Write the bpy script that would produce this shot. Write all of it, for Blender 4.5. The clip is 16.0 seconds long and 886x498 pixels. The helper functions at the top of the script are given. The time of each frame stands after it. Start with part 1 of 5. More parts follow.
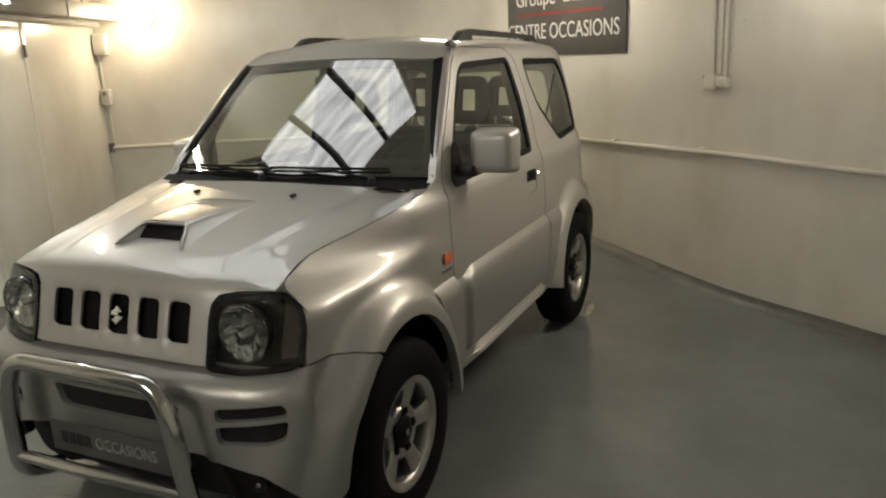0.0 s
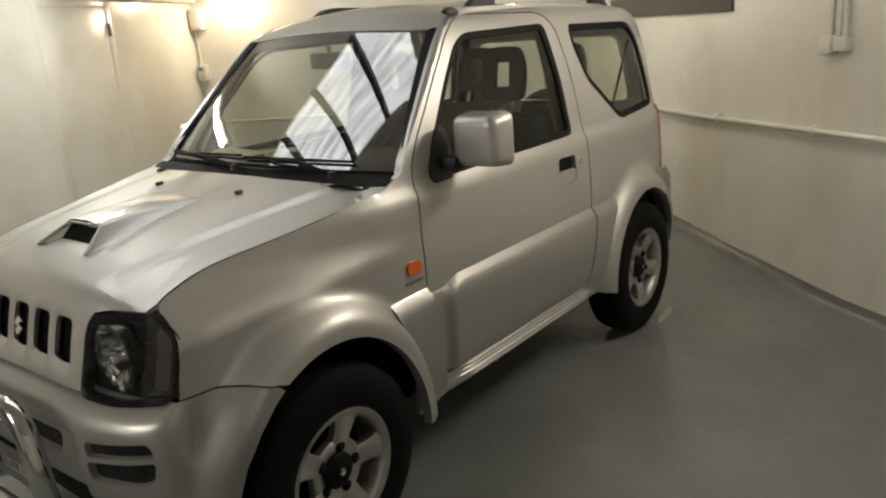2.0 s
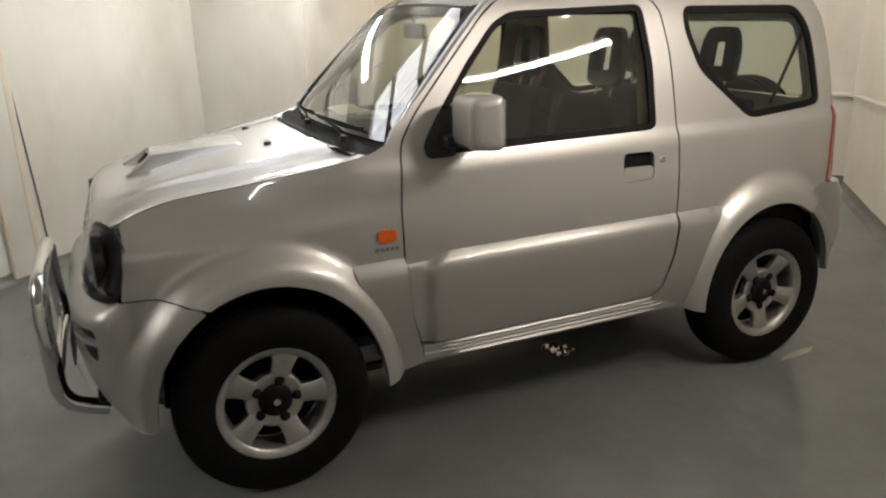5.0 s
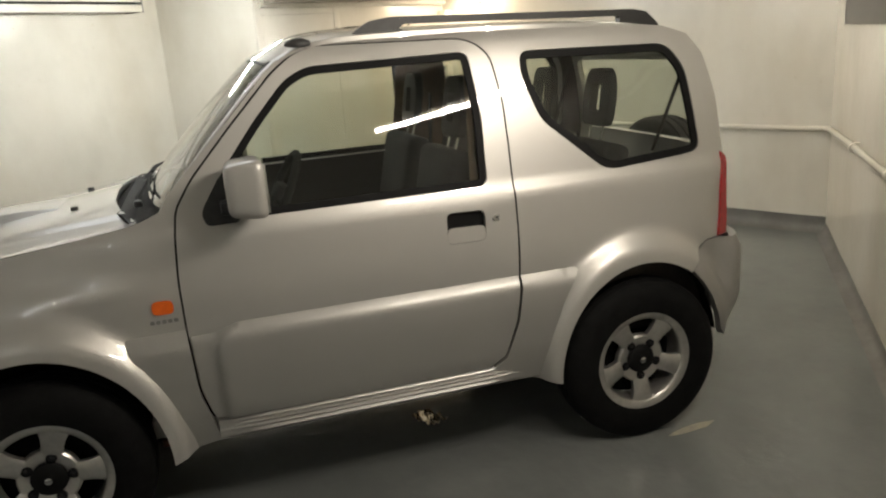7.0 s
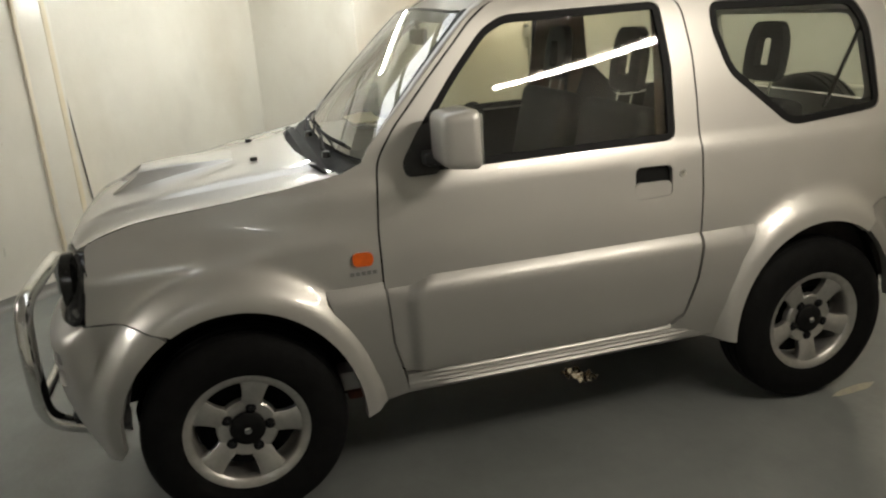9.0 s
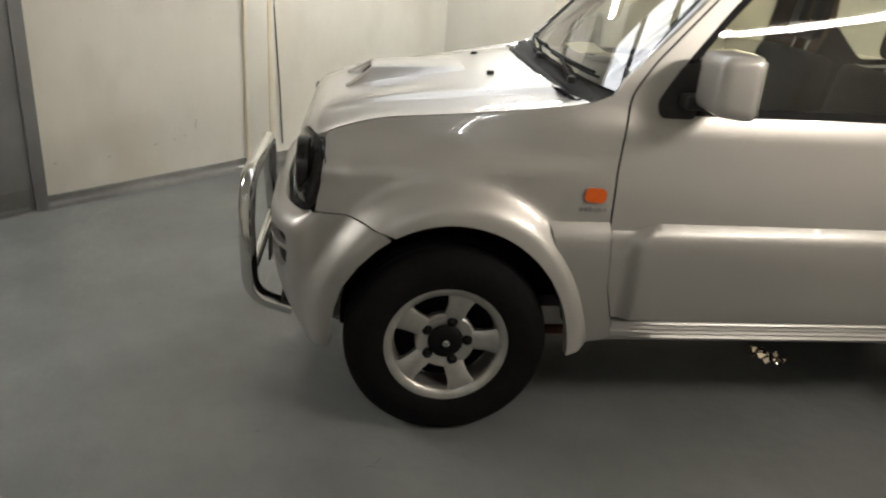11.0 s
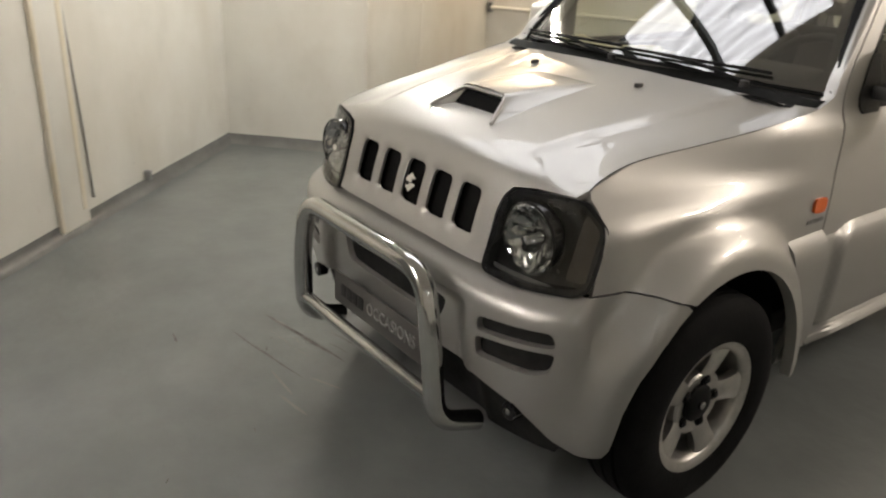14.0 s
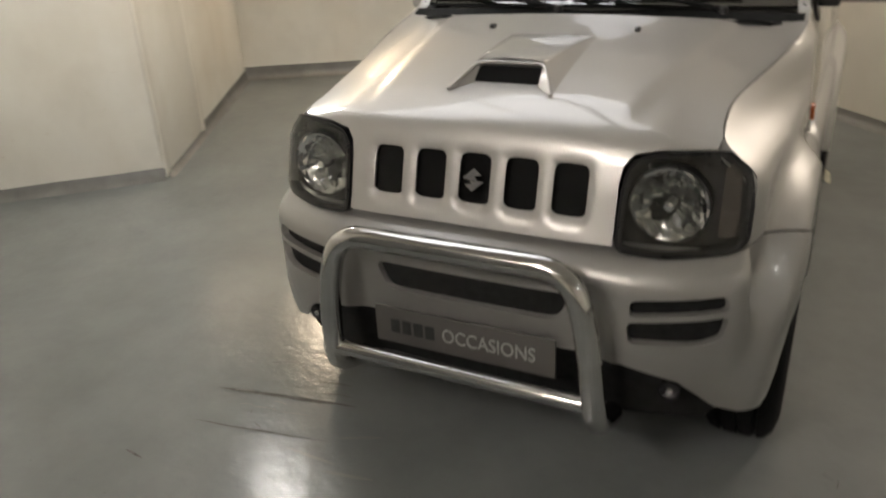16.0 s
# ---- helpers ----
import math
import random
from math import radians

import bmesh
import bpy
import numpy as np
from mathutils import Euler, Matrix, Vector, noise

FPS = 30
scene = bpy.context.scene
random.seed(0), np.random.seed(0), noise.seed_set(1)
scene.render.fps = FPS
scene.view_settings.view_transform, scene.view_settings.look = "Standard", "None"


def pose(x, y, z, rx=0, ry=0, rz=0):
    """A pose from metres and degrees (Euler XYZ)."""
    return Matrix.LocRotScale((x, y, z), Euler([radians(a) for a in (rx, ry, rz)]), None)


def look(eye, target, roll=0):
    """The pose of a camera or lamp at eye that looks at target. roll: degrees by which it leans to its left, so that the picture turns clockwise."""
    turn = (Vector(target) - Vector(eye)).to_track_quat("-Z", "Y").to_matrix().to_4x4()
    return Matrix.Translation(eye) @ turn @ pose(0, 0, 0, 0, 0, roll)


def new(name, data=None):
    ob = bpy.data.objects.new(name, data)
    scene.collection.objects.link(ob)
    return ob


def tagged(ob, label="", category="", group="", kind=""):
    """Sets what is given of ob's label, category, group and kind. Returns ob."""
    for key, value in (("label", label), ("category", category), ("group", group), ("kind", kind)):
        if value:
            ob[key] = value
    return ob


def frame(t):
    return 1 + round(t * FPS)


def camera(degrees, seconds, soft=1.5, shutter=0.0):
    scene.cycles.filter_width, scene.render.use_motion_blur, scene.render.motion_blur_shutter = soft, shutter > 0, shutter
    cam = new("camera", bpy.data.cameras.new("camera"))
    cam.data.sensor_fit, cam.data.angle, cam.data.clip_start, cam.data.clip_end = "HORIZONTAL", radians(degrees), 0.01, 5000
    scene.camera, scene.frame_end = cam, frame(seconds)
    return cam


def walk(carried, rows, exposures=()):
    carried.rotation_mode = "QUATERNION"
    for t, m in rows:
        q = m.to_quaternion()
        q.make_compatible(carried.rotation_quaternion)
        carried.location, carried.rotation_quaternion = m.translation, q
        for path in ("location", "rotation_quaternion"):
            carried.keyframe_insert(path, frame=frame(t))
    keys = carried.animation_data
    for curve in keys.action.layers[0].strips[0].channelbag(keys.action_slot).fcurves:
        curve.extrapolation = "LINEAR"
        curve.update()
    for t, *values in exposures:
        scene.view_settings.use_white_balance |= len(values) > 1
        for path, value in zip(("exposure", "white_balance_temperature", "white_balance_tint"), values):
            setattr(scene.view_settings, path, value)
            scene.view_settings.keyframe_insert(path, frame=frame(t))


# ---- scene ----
cam = camera(60.0, 16.0, soft=2.1, shutter=0.4)
PATH = [
    (0, (1.984, -2.207, 1.673), (1.15, -0.459, 1.173), -2.6),
    (0.5, (2.077, -2.094, 1.648), (1.207, -0.371, 1.125), -3.0),
    (1, (2.285, -1.899, 1.647), (1.278, -0.263, 1.09), -3.5),
    (1.5, (2.342, -1.652, 1.629), (1.222, -0.093, 1.067), -3.1),
    (2, (2.366, -1.409, 1.655), (1.159, 0.084, 1.095), -4.5),
    (2.5, (2.498, -1.26, 1.626), (1.103, 0.076, 1.107), -2.9),
    (3, (2.713, -1.14, 1.625), (1.198, 0.043, 1.073), -0.8),
    (5.5, (3.214, -0.106, 1.647), (1.442, 0.617, 1.064), -2.5),
    (6, (3.193, 0.212, 1.686), (1.409, 0.935, 1.143), -3.2),
    (6.5, (3.255, 0.457, 1.688), (1.424, 1.079, 1.176), -5.5),
    (7, (3.351, 0.69, 1.665), (1.493, 1.22, 1.147), -4.3),
    (7.5, (3.321, 0.649, 1.661), (1.458, 1.151, 1.134), -4.3),
    (8, (3.235, 0.423, 1.657), (1.397, 0.94, 1.062), -4.7),
    (10.5, (3.095, -0.172, 1.67), (1.233, 0.137, 1.01), 1.6),
    (11, (3.0, -0.293, 1.615), (1.162, -0.079, 0.856), 4.0),
    (11.5, (2.751, -0.459, 1.641), (0.903, -0.154, 0.939), 8.9),
    (12, (2.591, -0.772, 1.641), (0.749, -0.526, 0.903), 4.7),
    (12.5, (2.5, -1.174, 1.665), (0.709, -0.731, 0.892), 2.8),
    (13, (2.276, -1.404, 1.606), (0.502, -0.854, 0.866), 2.9),
    (13.5, (2.0, -1.536, 1.587), (0.33, -0.764, 0.805), 4.1),
    (14, (1.783, -1.768, 1.586), (0.321, -0.642, 0.815), 2.9),
    (14.5, (1.555, -2.008, 1.6), (0.229, -0.72, 0.838), 1.5),
    (15, (1.233, -2.027, 1.554), (-0.022, -0.712, 0.719), -0.3),
    (15.5, (1.029, -2.028, 1.578), (-0.093, -0.57, 0.793), 1.5),
    (16, (0.81, -2.208, 1.545), (-0.057, -0.606, 0.719), -3.2),
]
walk(cam, [(t, look(eye, target, roll)) for t, eye, target, roll in PATH],
     [(0, -0.1, 6850, 10), (3, 0.18, 6600, 10), (5.5, 0.24, 6450, 15), (8, 0.2, 6650, 9), (10.5, 0.46, 6500, 12), (12.5, 0.54, 6450, 14), (14.5, 0.42, 6700, 15), (16, 0.38, 6700, 15)])


# ---- light ----
world = bpy.data.worlds.new("world")
scene.world = world
world.use_nodes = True
world.node_tree.nodes["Background"].inputs[0].default_value = (0.55, 0.6, 0.7, 1)
world.node_tree.nodes["Background"].inputs[1].default_value = 0.02


# ---- materials ----
def mat(name, col, rough=0.5, metal=0.0, col2=None, scale=8.0, bump=0.0, bscale=60.0, coat=0.0, spec=0.5, detail=6.0,
        emit=None, strength=0.0, alpha=1.0, trans=0.0, rvar=0.0, vary=0.0):
    m = bpy.data.materials.new(name)
    m.use_nodes = True
    nt = m.node_tree
    b = nt.nodes["Principled BSDF"]
    b.inputs["Base Color"].default_value = (*col, 1)
    b.inputs["Roughness"].default_value = rough
    b.inputs["Metallic"].default_value = metal
    b.inputs["Coat Weight"].default_value = coat
    b.inputs["Coat Roughness"].default_value = 0.025
    b.inputs["Specular IOR Level"].default_value = spec
    b.inputs["Transmission Weight"].default_value = trans
    if emit:
        b.inputs["Emission Color"].default_value = (*emit, 1)
        b.inputs["Emission Strength"].default_value = strength
    tc = nt.nodes.new("ShaderNodeTexCoord")
    if col2 is not None:
        n = nt.nodes.new("ShaderNodeTexNoise")
        n.inputs["Scale"].default_value = scale
        n.inputs["Detail"].default_value = detail
        n.inputs["Roughness"].default_value = 0.62
        nt.links.new(tc.outputs["Object"], n.inputs["Vector"])
        r = nt.nodes.new("ShaderNodeValToRGB")
        r.color_ramp.elements[0].position, r.color_ramp.elements[1].position = 0.36, 0.66
        r.color_ramp.elements[0].color = (*col2, 1)
        r.color_ramp.elements[1].color = (*col, 1)
        nt.links.new(n.outputs["Fac"], r.inputs["Fac"])
        nt.links.new(r.outputs["Color"], b.inputs["Base Color"])
        if rvar:
            mr = nt.nodes.new("ShaderNodeMapRange")
            mr.inputs["To Min"].default_value, mr.inputs["To Max"].default_value = rough + rvar, rough - rvar
            nt.links.new(n.outputs["Fac"], mr.inputs["Value"])
            nt.links.new(mr.outputs["Result"], b.inputs["Roughness"])
    if bump:
        n2 = nt.nodes.new("ShaderNodeTexNoise")
        n2.inputs["Scale"].default_value = bscale
        n2.inputs["Detail"].default_value = 4
        nt.links.new(tc.outputs["Object"], n2.inputs["Vector"])
        bp = nt.nodes.new("ShaderNodeBump")
        bp.inputs["Strength"].default_value = bump
        bp.inputs["Distance"].default_value = 0.01
        nt.links.new(n2.outputs["Fac"], bp.inputs["Height"])
        nt.links.new(bp.outputs["Normal"], b.inputs["Normal"])
    return m


def glass_mat(name, tint, rough=0.0, base=0.085):
    m = bpy.data.materials.new(name)
    m.use_nodes = True
    nt = m.node_tree
    for n in list(nt.nodes):
        nt.nodes.remove(n)
    out = nt.nodes.new("ShaderNodeOutputMaterial")
    tr = nt.nodes.new("ShaderNodeBsdfTransparent")
    tr.inputs[0].default_value = (*tint, 1)
    gl = nt.nodes.new("ShaderNodeBsdfGlossy")
    gl.inputs["Roughness"].default_value = rough
    lw = nt.nodes.new("ShaderNodeLayerWeight")
    lw.inputs["Blend"].default_value = 0.5
    pw = nt.nodes.new("ShaderNodeMath")
    pw.operation = "POWER"
    pw.inputs[1].default_value = 4.5
    fr = nt.nodes.new("ShaderNodeMapRange")
    fr.inputs["To Min"].default_value, fr.inputs["To Max"].default_value = base, 1.0
    nt.links.new(lw.outputs["Facing"], pw.inputs[0])
    nt.links.new(pw.outputs[0], fr.inputs["Value"])
    mx = nt.nodes.new("ShaderNodeMixShader")
    nt.links.new(fr.outputs[0], mx.inputs[0])
    nt.links.new(tr.outputs[0], mx.inputs[1])
    nt.links.new(gl.outputs[0], mx.inputs[2])
    nt.links.new(mx.outputs[0], out.inputs[0])
    return m


M_PAINT = mat("silver_beige_metallic_paint", (0.46, 0.450, 0.424), 0.42, 0.56, (0.424, 0.414, 0.390), 900.0, coat=1.0, detail=2.0)
# darker copy of the body paint: the low parts' shade is in the colour
M_CLAD = mat("silver_beige_paint_shaded", (0.355, 0.348, 0.329), 0.42, 0.56, (0.328, 0.321, 0.304), 900.0, coat=0.55, detail=2.0)
M_BLACK = mat("black_plastic", (0.012, 0.012, 0.012), 0.45, 0, (0.02, 0.02, 0.02), 40.0, 0.15, 250.0)
M_SEAL = mat("window_rubber", (0.006, 0.006, 0.006), 0.6, spec=0.12)
M_COWL = mat("matt_black_cowl", (0.009, 0.009, 0.009), 0.75, 0, (0.015, 0.015, 0.015), 30.0, spec=0.12)
M_PLATE_TXT = mat("grey_plate_letters", (0.33, 0.33, 0.32), 0.5, 0, (0.26, 0.26, 0.25), 60.0)
# near-black for hollows and underbody, their shade put into the colour
M_DARK = mat("shade_black", (0.006, 0.006, 0.006), 0.8, spec=0.08)
M_RUBBER = mat("tyre_rubber", (0.0035, 0.0035, 0.0035), 0.75, 0, (0.006, 0.006, 0.006), 25.0, 0.2, 120.0, spec=0.12)
M_ALLOY = mat("alloy_wheel_silver", (0.50, 0.49, 0.465), 0.34, 0.85, (0.42, 0.41, 0.39), 30.0, coat=0.3)
M_GLOSS = mat("gloss_black_plastic", (0.007, 0.007, 0.008), 0.16, 0, (0.011, 0.011, 0.012), 30.0, spec=0.3)
M_HOUSING = mat("lamp_housing_grey", (0.026, 0.025, 0.024), 0.2, 0.3, (0.016, 0.016, 0.015), 30.0)
M_REFL = mat("lamp_reflector_metal", (0.66, 0.66, 0.66), 0.08, 1.0, (0.50, 0.50, 0.50), 40.0)
M_TURN = mat("dull_turn_lamp_reflector", (0.17, 0.145, 0.13), 0.25, 0.8, (0.12, 0.10, 0.09), 60.0)
M_CHROME = mat("chrome", (0.85, 0.85, 0.84), 0.07, 1.0, (0.75, 0.75, 0.74), 12.0)
M_BAR = mat("polished_stainless_steel", (0.62, 0.62, 0.61), 0.10, 1.0, (0.54, 0.54, 0.53), 12.0)
M_TRIM = mat("interior_trim_grey", (0.014, 0.012, 0.011), 0.75, 0, (0.022, 0.019, 0.017), 30.0, 0.12, 90.0, spec=0.25)
M_SEAT = mat("seat_fabric_dark_grey", (0.013, 0.014, 0.0145), 0.9, 0, (0.022, 0.022, 0.023), 45.0, 0.15, 110.0, spec=0.1)
# this brown stands in for the warm reflection in the side window
M_PILLAR = mat("pillar_trim_reflection_brown", (0.11, 0.072, 0.045), 0.7, 0, (0.085, 0.056, 0.036), 30.0, 0.1, 120.0, spec=0.25)
M_GLASS = glass_mat("window_glass", (0.78, 0.81, 0.75), base=0.06)
M_SCREEN = glass_mat("windscreen_glass", (0.78, 0.81, 0.75), base=0.30)
M_LENS = glass_mat("lamp_lens", (0.80, 0.82, 0.81), base=0.055)
M_RUST = mat("rusty_steel", (0.10, 0.035, 0.02), 0.8, 0, (0.05, 0.022, 0.015), 40.0, 0.2, 90.0, spec=0.2)
M_ORANGE = mat("orange_lamp_plastic", (0.75, 0.13, 0.01), 0.2, 0, (0.6, 0.1, 0.01), 60.0, coat=0.6)
M_RED = mat("red_lamp_plastic", (0.35, 0.01, 0.015), 0.2, 0, (0.25, 0.01, 0.01), 60.0, coat=0.6)
M_WALL = mat("white_wall_paint", (0.76, 0.74, 0.675), 0.22, 0, (0.70, 0.67, 0.60), 1.3, 0.12, 16.0, detail=9.0)


def weather(m, stain, amount, scale, stretch, speck=0.0, lo=0.50, hi=0.72):
    """Lays drawn-out stains, and fine specks of dirt, over the colour of a surface."""
    nt = m.node_tree
    b = nt.nodes["Principled BSDF"]
    src = b.inputs["Base Color"].links[0].from_socket
    geo = nt.nodes.new("ShaderNodeNewGeometry")
    for sc, st, a, p0, p1 in ((scale, stretch, amount, lo, hi), (38.0, (1, 1, 1), speck, 0.70, 0.76)):
        if not a:
            continue
        mp = nt.nodes.new("ShaderNodeMapping")
        mp.inputs["Scale"].default_value = st
        n = nt.nodes.new("ShaderNodeTexNoise")
        n.inputs["Scale"].default_value, n.inputs["Detail"].default_value, n.inputs["Roughness"].default_value = sc, 4.0, 0.5
        nt.links.new(geo.outputs["Position"], mp.inputs[0])
        nt.links.new(mp.outputs[0], n.inputs["Vector"])
        r = nt.nodes.new("ShaderNodeMapRange")
        r.inputs["From Min"].default_value, r.inputs["From Max"].default_value = p0, p1
        r.inputs["To Min"].default_value, r.inputs["To Max"].default_value = 0.0, a
        nt.links.new(n.outputs["Fac"], r.inputs["Value"])
        mx = nt.nodes.new("ShaderNodeMixRGB")
        mx.inputs[2].default_value = (*stain, 1)
        nt.links.new(r.outputs[0], mx.inputs[0])
        nt.links.new(src, mx.inputs[1])
        src = mx.outputs[0]
    nt.links.new(src, b.inputs["Base Color"])
    return m


weather(M_WALL, (0.50, 0.43, 0.32), 0.42, 1.5, (1.0, 1.0, 0.55), 0.5, 0.48, 0.76)
weather(M_WALL, (0.82, 0.79, 0.72), 0.32, 1.1, (1.6, 1.6, 0.45), 0.0, 0.50, 0.68)
weather(M_WALL, (0.50, 0.48, 0.43), 0.22, 3.4, (1.0, 1.0, 0.7), 0.0, 0.54, 0.74)
M_CEIL = mat("ceiling_paint", (0.72, 0.71, 0.67), 0.7, 0, (0.64, 0.62, 0.57), 1.5, 0.2, 20.0)
M_FLOOR = mat("grey_floor_paint", (0.177, 0.187, 0.181), 0.19, 0, (0.140, 0.149, 0.144), 1.6, 0.28, 15.0, detail=10.0, rvar=0.05, spec=0.42)
weather(M_FLOOR, (0.10, 0.098, 0.09), 0.0, 1.7, (1.0, 1.0, 1.0), 0.25)
M_SKIRT = mat("grey_skirting_paint", (0.175, 0.172, 0.162), 0.26, 0, (0.125, 0.122, 0.115), 4.0, 0.25, 22.0)
M_STEEL = mat("grey_steel_door_paint", (0.20, 0.20, 0.195), 0.45, 0, (0.16, 0.16, 0.155), 2.0, 0.1, 40.0)
M_PVC = mat("white_pvc", (0.75, 0.73, 0.66), 0.4, 0, (0.65, 0.62, 0.55), 9.0)
M_SIGN = mat("dark_grey_sign_panel", (0.085, 0.08, 0.075), 0.35, 0, (0.07, 0.066, 0.062), 5.0)
M_SIGNTXT = mat("sign_white_letters", (0.8, 0.8, 0.78), 0.5)
M_SIGNRED = mat("sign_red_bar", (0.28, 0.03, 0.025), 0.45)


def pane_mat():
    """Weathered translucent pane with daylight behind it, streaked with dirt."""
    m = mat("daylight_pane", (0.7, 0.72, 0.72), 0.5, emit=(0.94, 0.975, 1.0), strength=1.0)
    nt = m.node_tree
    b = nt.nodes["Principled BSDF"]
    tc = nt.nodes.new("ShaderNodeTexCoord")
    mp = nt.nodes.new("ShaderNodeMapping")
    mp.inputs["Scale"].default_value = (9.0, 0.9, 1.0)
    n = nt.nodes.new("ShaderNodeTexNoise")
    n.inputs["Scale"].default_value, n.inputs["Detail"].default_value = 2.2, 5.0
    r = nt.nodes.new("ShaderNodeMapRange")
    r.inputs["From Min"].default_value, r.inputs["From Max"].default_value = 0.35, 0.65
    r.inputs["To Min"].default_value, r.inputs["To Max"].default_value = 1.1, 3.0
    nt.links.new(tc.outputs["Object"], mp.inputs[0])
    nt.links.new(mp.outputs[0], n.inputs["Vector"])
    nt.links.new(n.outputs["Fac"], r.inputs["Value"])
    nt.links.new(r.outputs[0], b.inputs["Emission Strength"])
    return m


M_SKY = pane_mat()
M_WARM = mat("warm_lamp_glow", (0.9, 0.85, 0.7), 0.4, emit=(1.0, 0.84, 0.60), strength=40.0)


# ---- helpers of this scene ----
def finish(name, bm, material, parent=None, label="", smooth=True, angle=40):
    me = bpy.data.meshes.new(name)
    bm.to_mesh(me)
    bm.free()
    mats = material if isinstance(material, (list, tuple)) else [material]
    for m in mats:
        me.materials.append(m)
    if smooth:
        me.polygons.foreach_set("use_smooth", [True] * len(me.polygons))
        me.set_sharp_from_angle(angle=radians(angle))
    ob = new(name, me)
    if parent:
        ob.parent = parent
    if label:
        ob["label"] = label
    return ob


def part(name, bm, material, parent, label="", **k):
    return finish(name, bm, material, parent, label, **k)


def thing(name, label, category, group="", m=None, kind=""):
    e = new(name)
    if m:
        e.matrix_basis = m
    return tagged(e, label, category, group, kind)


def box(x0, x1, y0, y1, z0, z1, bevel=0.0, seg=2, bm=None, m=None):
    b = bmesh.new()
    vs = bmesh.ops.create_cube(b, size=1)["verts"]
    for v in vs:
        v.co = ((x0 + x1) / 2 + v.co.x * (x1 - x0), (y0 + y1) / 2 + v.co.y * (y1 - y0), (z0 + z1) / 2 + v.co.z * (z1 - z0))
    if bevel:
        bmesh.ops.bevel(b, geom=b.edges[:], offset=bevel, segments=seg, affect="EDGES", profile=0.6)
    if m is not None:
        b.transform(m)
    if bm is None:
        return b
    return merge(bm, b)


def merge(bm, b):
    me = bpy.data.meshes.new("tmp")
    b.to_mesh(me)
    b.free()
    bm.from_mesh(me)
    bpy.data.meshes.remove(me)
    return bm


def lathe(profile, n=48, axis="x", bm=None, m=None, a0=0.0, a1=360.0):
    """Turns (along, radius) points round an axis."""
    b = bmesh.new()
    full = abs(a1 - a0) >= 359.9
    rings = []
    for k in range(n if full else n + 1):
        a = radians(a0 + (a1 - a0) * k / n)
        c, s = math.cos(a), math.sin(a)
        ring = []
        for al, r in profile:
            co = {"x": (al, r * c, r * s), "y": (r * c, al, r * s), "z": (r * c, r * s, al)}[axis]
            ring.append(b.verts.new(co))
        rings.append(ring)
    for k in range(len(rings) if full else len(rings) - 1):
        p, q = rings[k], rings[(k + 1) % len(rings)]
        for i in range(len(profile) - 1):
            try:
                b.faces.new((p[i], p[i + 1], q[i + 1], q[i]))
            except ValueError:
                pass
    bmesh.ops.remove_doubles(b, verts=b.verts[:], dist=1e-5)
    bmesh.ops.recalc_face_normals(b, faces=b.faces[:])
    if m is not None:
        b.transform(m)
    return b if bm is None else merge(bm, b)


def tube(points, r, n=12, closed=False, bm=None, caps=True):
    """A round tube along points."""
    b = bmesh.new()
    pts = [Vector(p) for p in points]
    rings = []
    ref = None
    for i, p in enumerate(pts):
        if closed:
            d = (pts[(i + 1) % len(pts)] - pts[i - 1]).normalized()
        else:
            d = (pts[min(i + 1, len(pts) - 1)] - pts[max(i - 1, 0)]).normalized()
        if ref is None:
            ref = d.orthogonal().normalized()
        ref = (ref - d * ref.dot(d)).normalized()
        up = d.cross(ref)
        rr = r[i] if isinstance(r, (list, tuple)) else r
        rings.append([b.verts.new(p + (ref * math.cos(2 * math.pi * k / n) + up * math.sin(2 * math.pi * k / n)) * rr) for k in range(n)])
    for i in range(len(rings) if closed else len(rings) - 1):
        p, q = rings[i], rings[(i + 1) % len(rings)]
        for k in range(n):
            b.faces.new((p[k], p[(k + 1) % n], q[(k + 1) % n], q[k]))
    if caps and not closed:
        b.faces.new(rings[0][::-1])
        b.faces.new(rings[-1])
    bmesh.ops.recalc_face_normals(b, faces=b.faces[:])
    return b if bm is None else merge(bm, b)


def rounded(points, radius, seg=6):
    """A polyline in space with rounded corners."""
    pts = [Vector(p) for p in points]
    out = [pts[0]]
    for i in range(1, len(pts) - 1):
        a, p, c = pts[i - 1], pts[i], pts[i + 1]
        d1, d2 = (a - p), (c - p)
        r = min(radius, d1.length * 0.48, d2.length * 0.48)
        p1, p2 = p + d1.normalized() * r, p + d2.normalized() * r
        for k in range(seg + 1):
            t = k / seg
            out.append(p1 * (1 - t) ** 2 + p * 2 * t * (1 - t) + p2 * t * t)
    out.append(pts[-1])
    return out


def loop2(points, radius=0.0, seg=5):
    """A closed outline in the plane with rounded corners."""
    pts = [Vector(p).to_2d() for p in points]
    if radius <= 0:
        return [tuple(p) for p in pts]
    out = []
    n = len(pts)
    for i in range(n):
        a, p, c = pts[i - 1], pts[i], pts[(i + 1) % n]
        d1, d2 = a - p, c - p
        r = min(radius, d1.length * 0.45, d2.length * 0.45)
        p1, p2 = p + d1.normalized() * r, p + d2.normalized() * r
        for k in range(seg + 1):
            t = k / seg
            q = p1 * (1 - t) ** 2 + p * 2 * t * (1 - t) + p2 * t * t
            out.append((q.x, q.y))
    return out


def dense(poly, step):
    out = []
    for i, p in enumerate(poly):
        q = poly[(i + 1) % len(poly)]
        n = max(1, int(math.hypot(q[0] - p[0], q[1] - p[1]) / step + 0.5))
        for k in range(n):
            out.append((p[0] + (q[0] - p[0]) * k / n, p[1] + (q[1] - p[1]) * k / n))
    return out


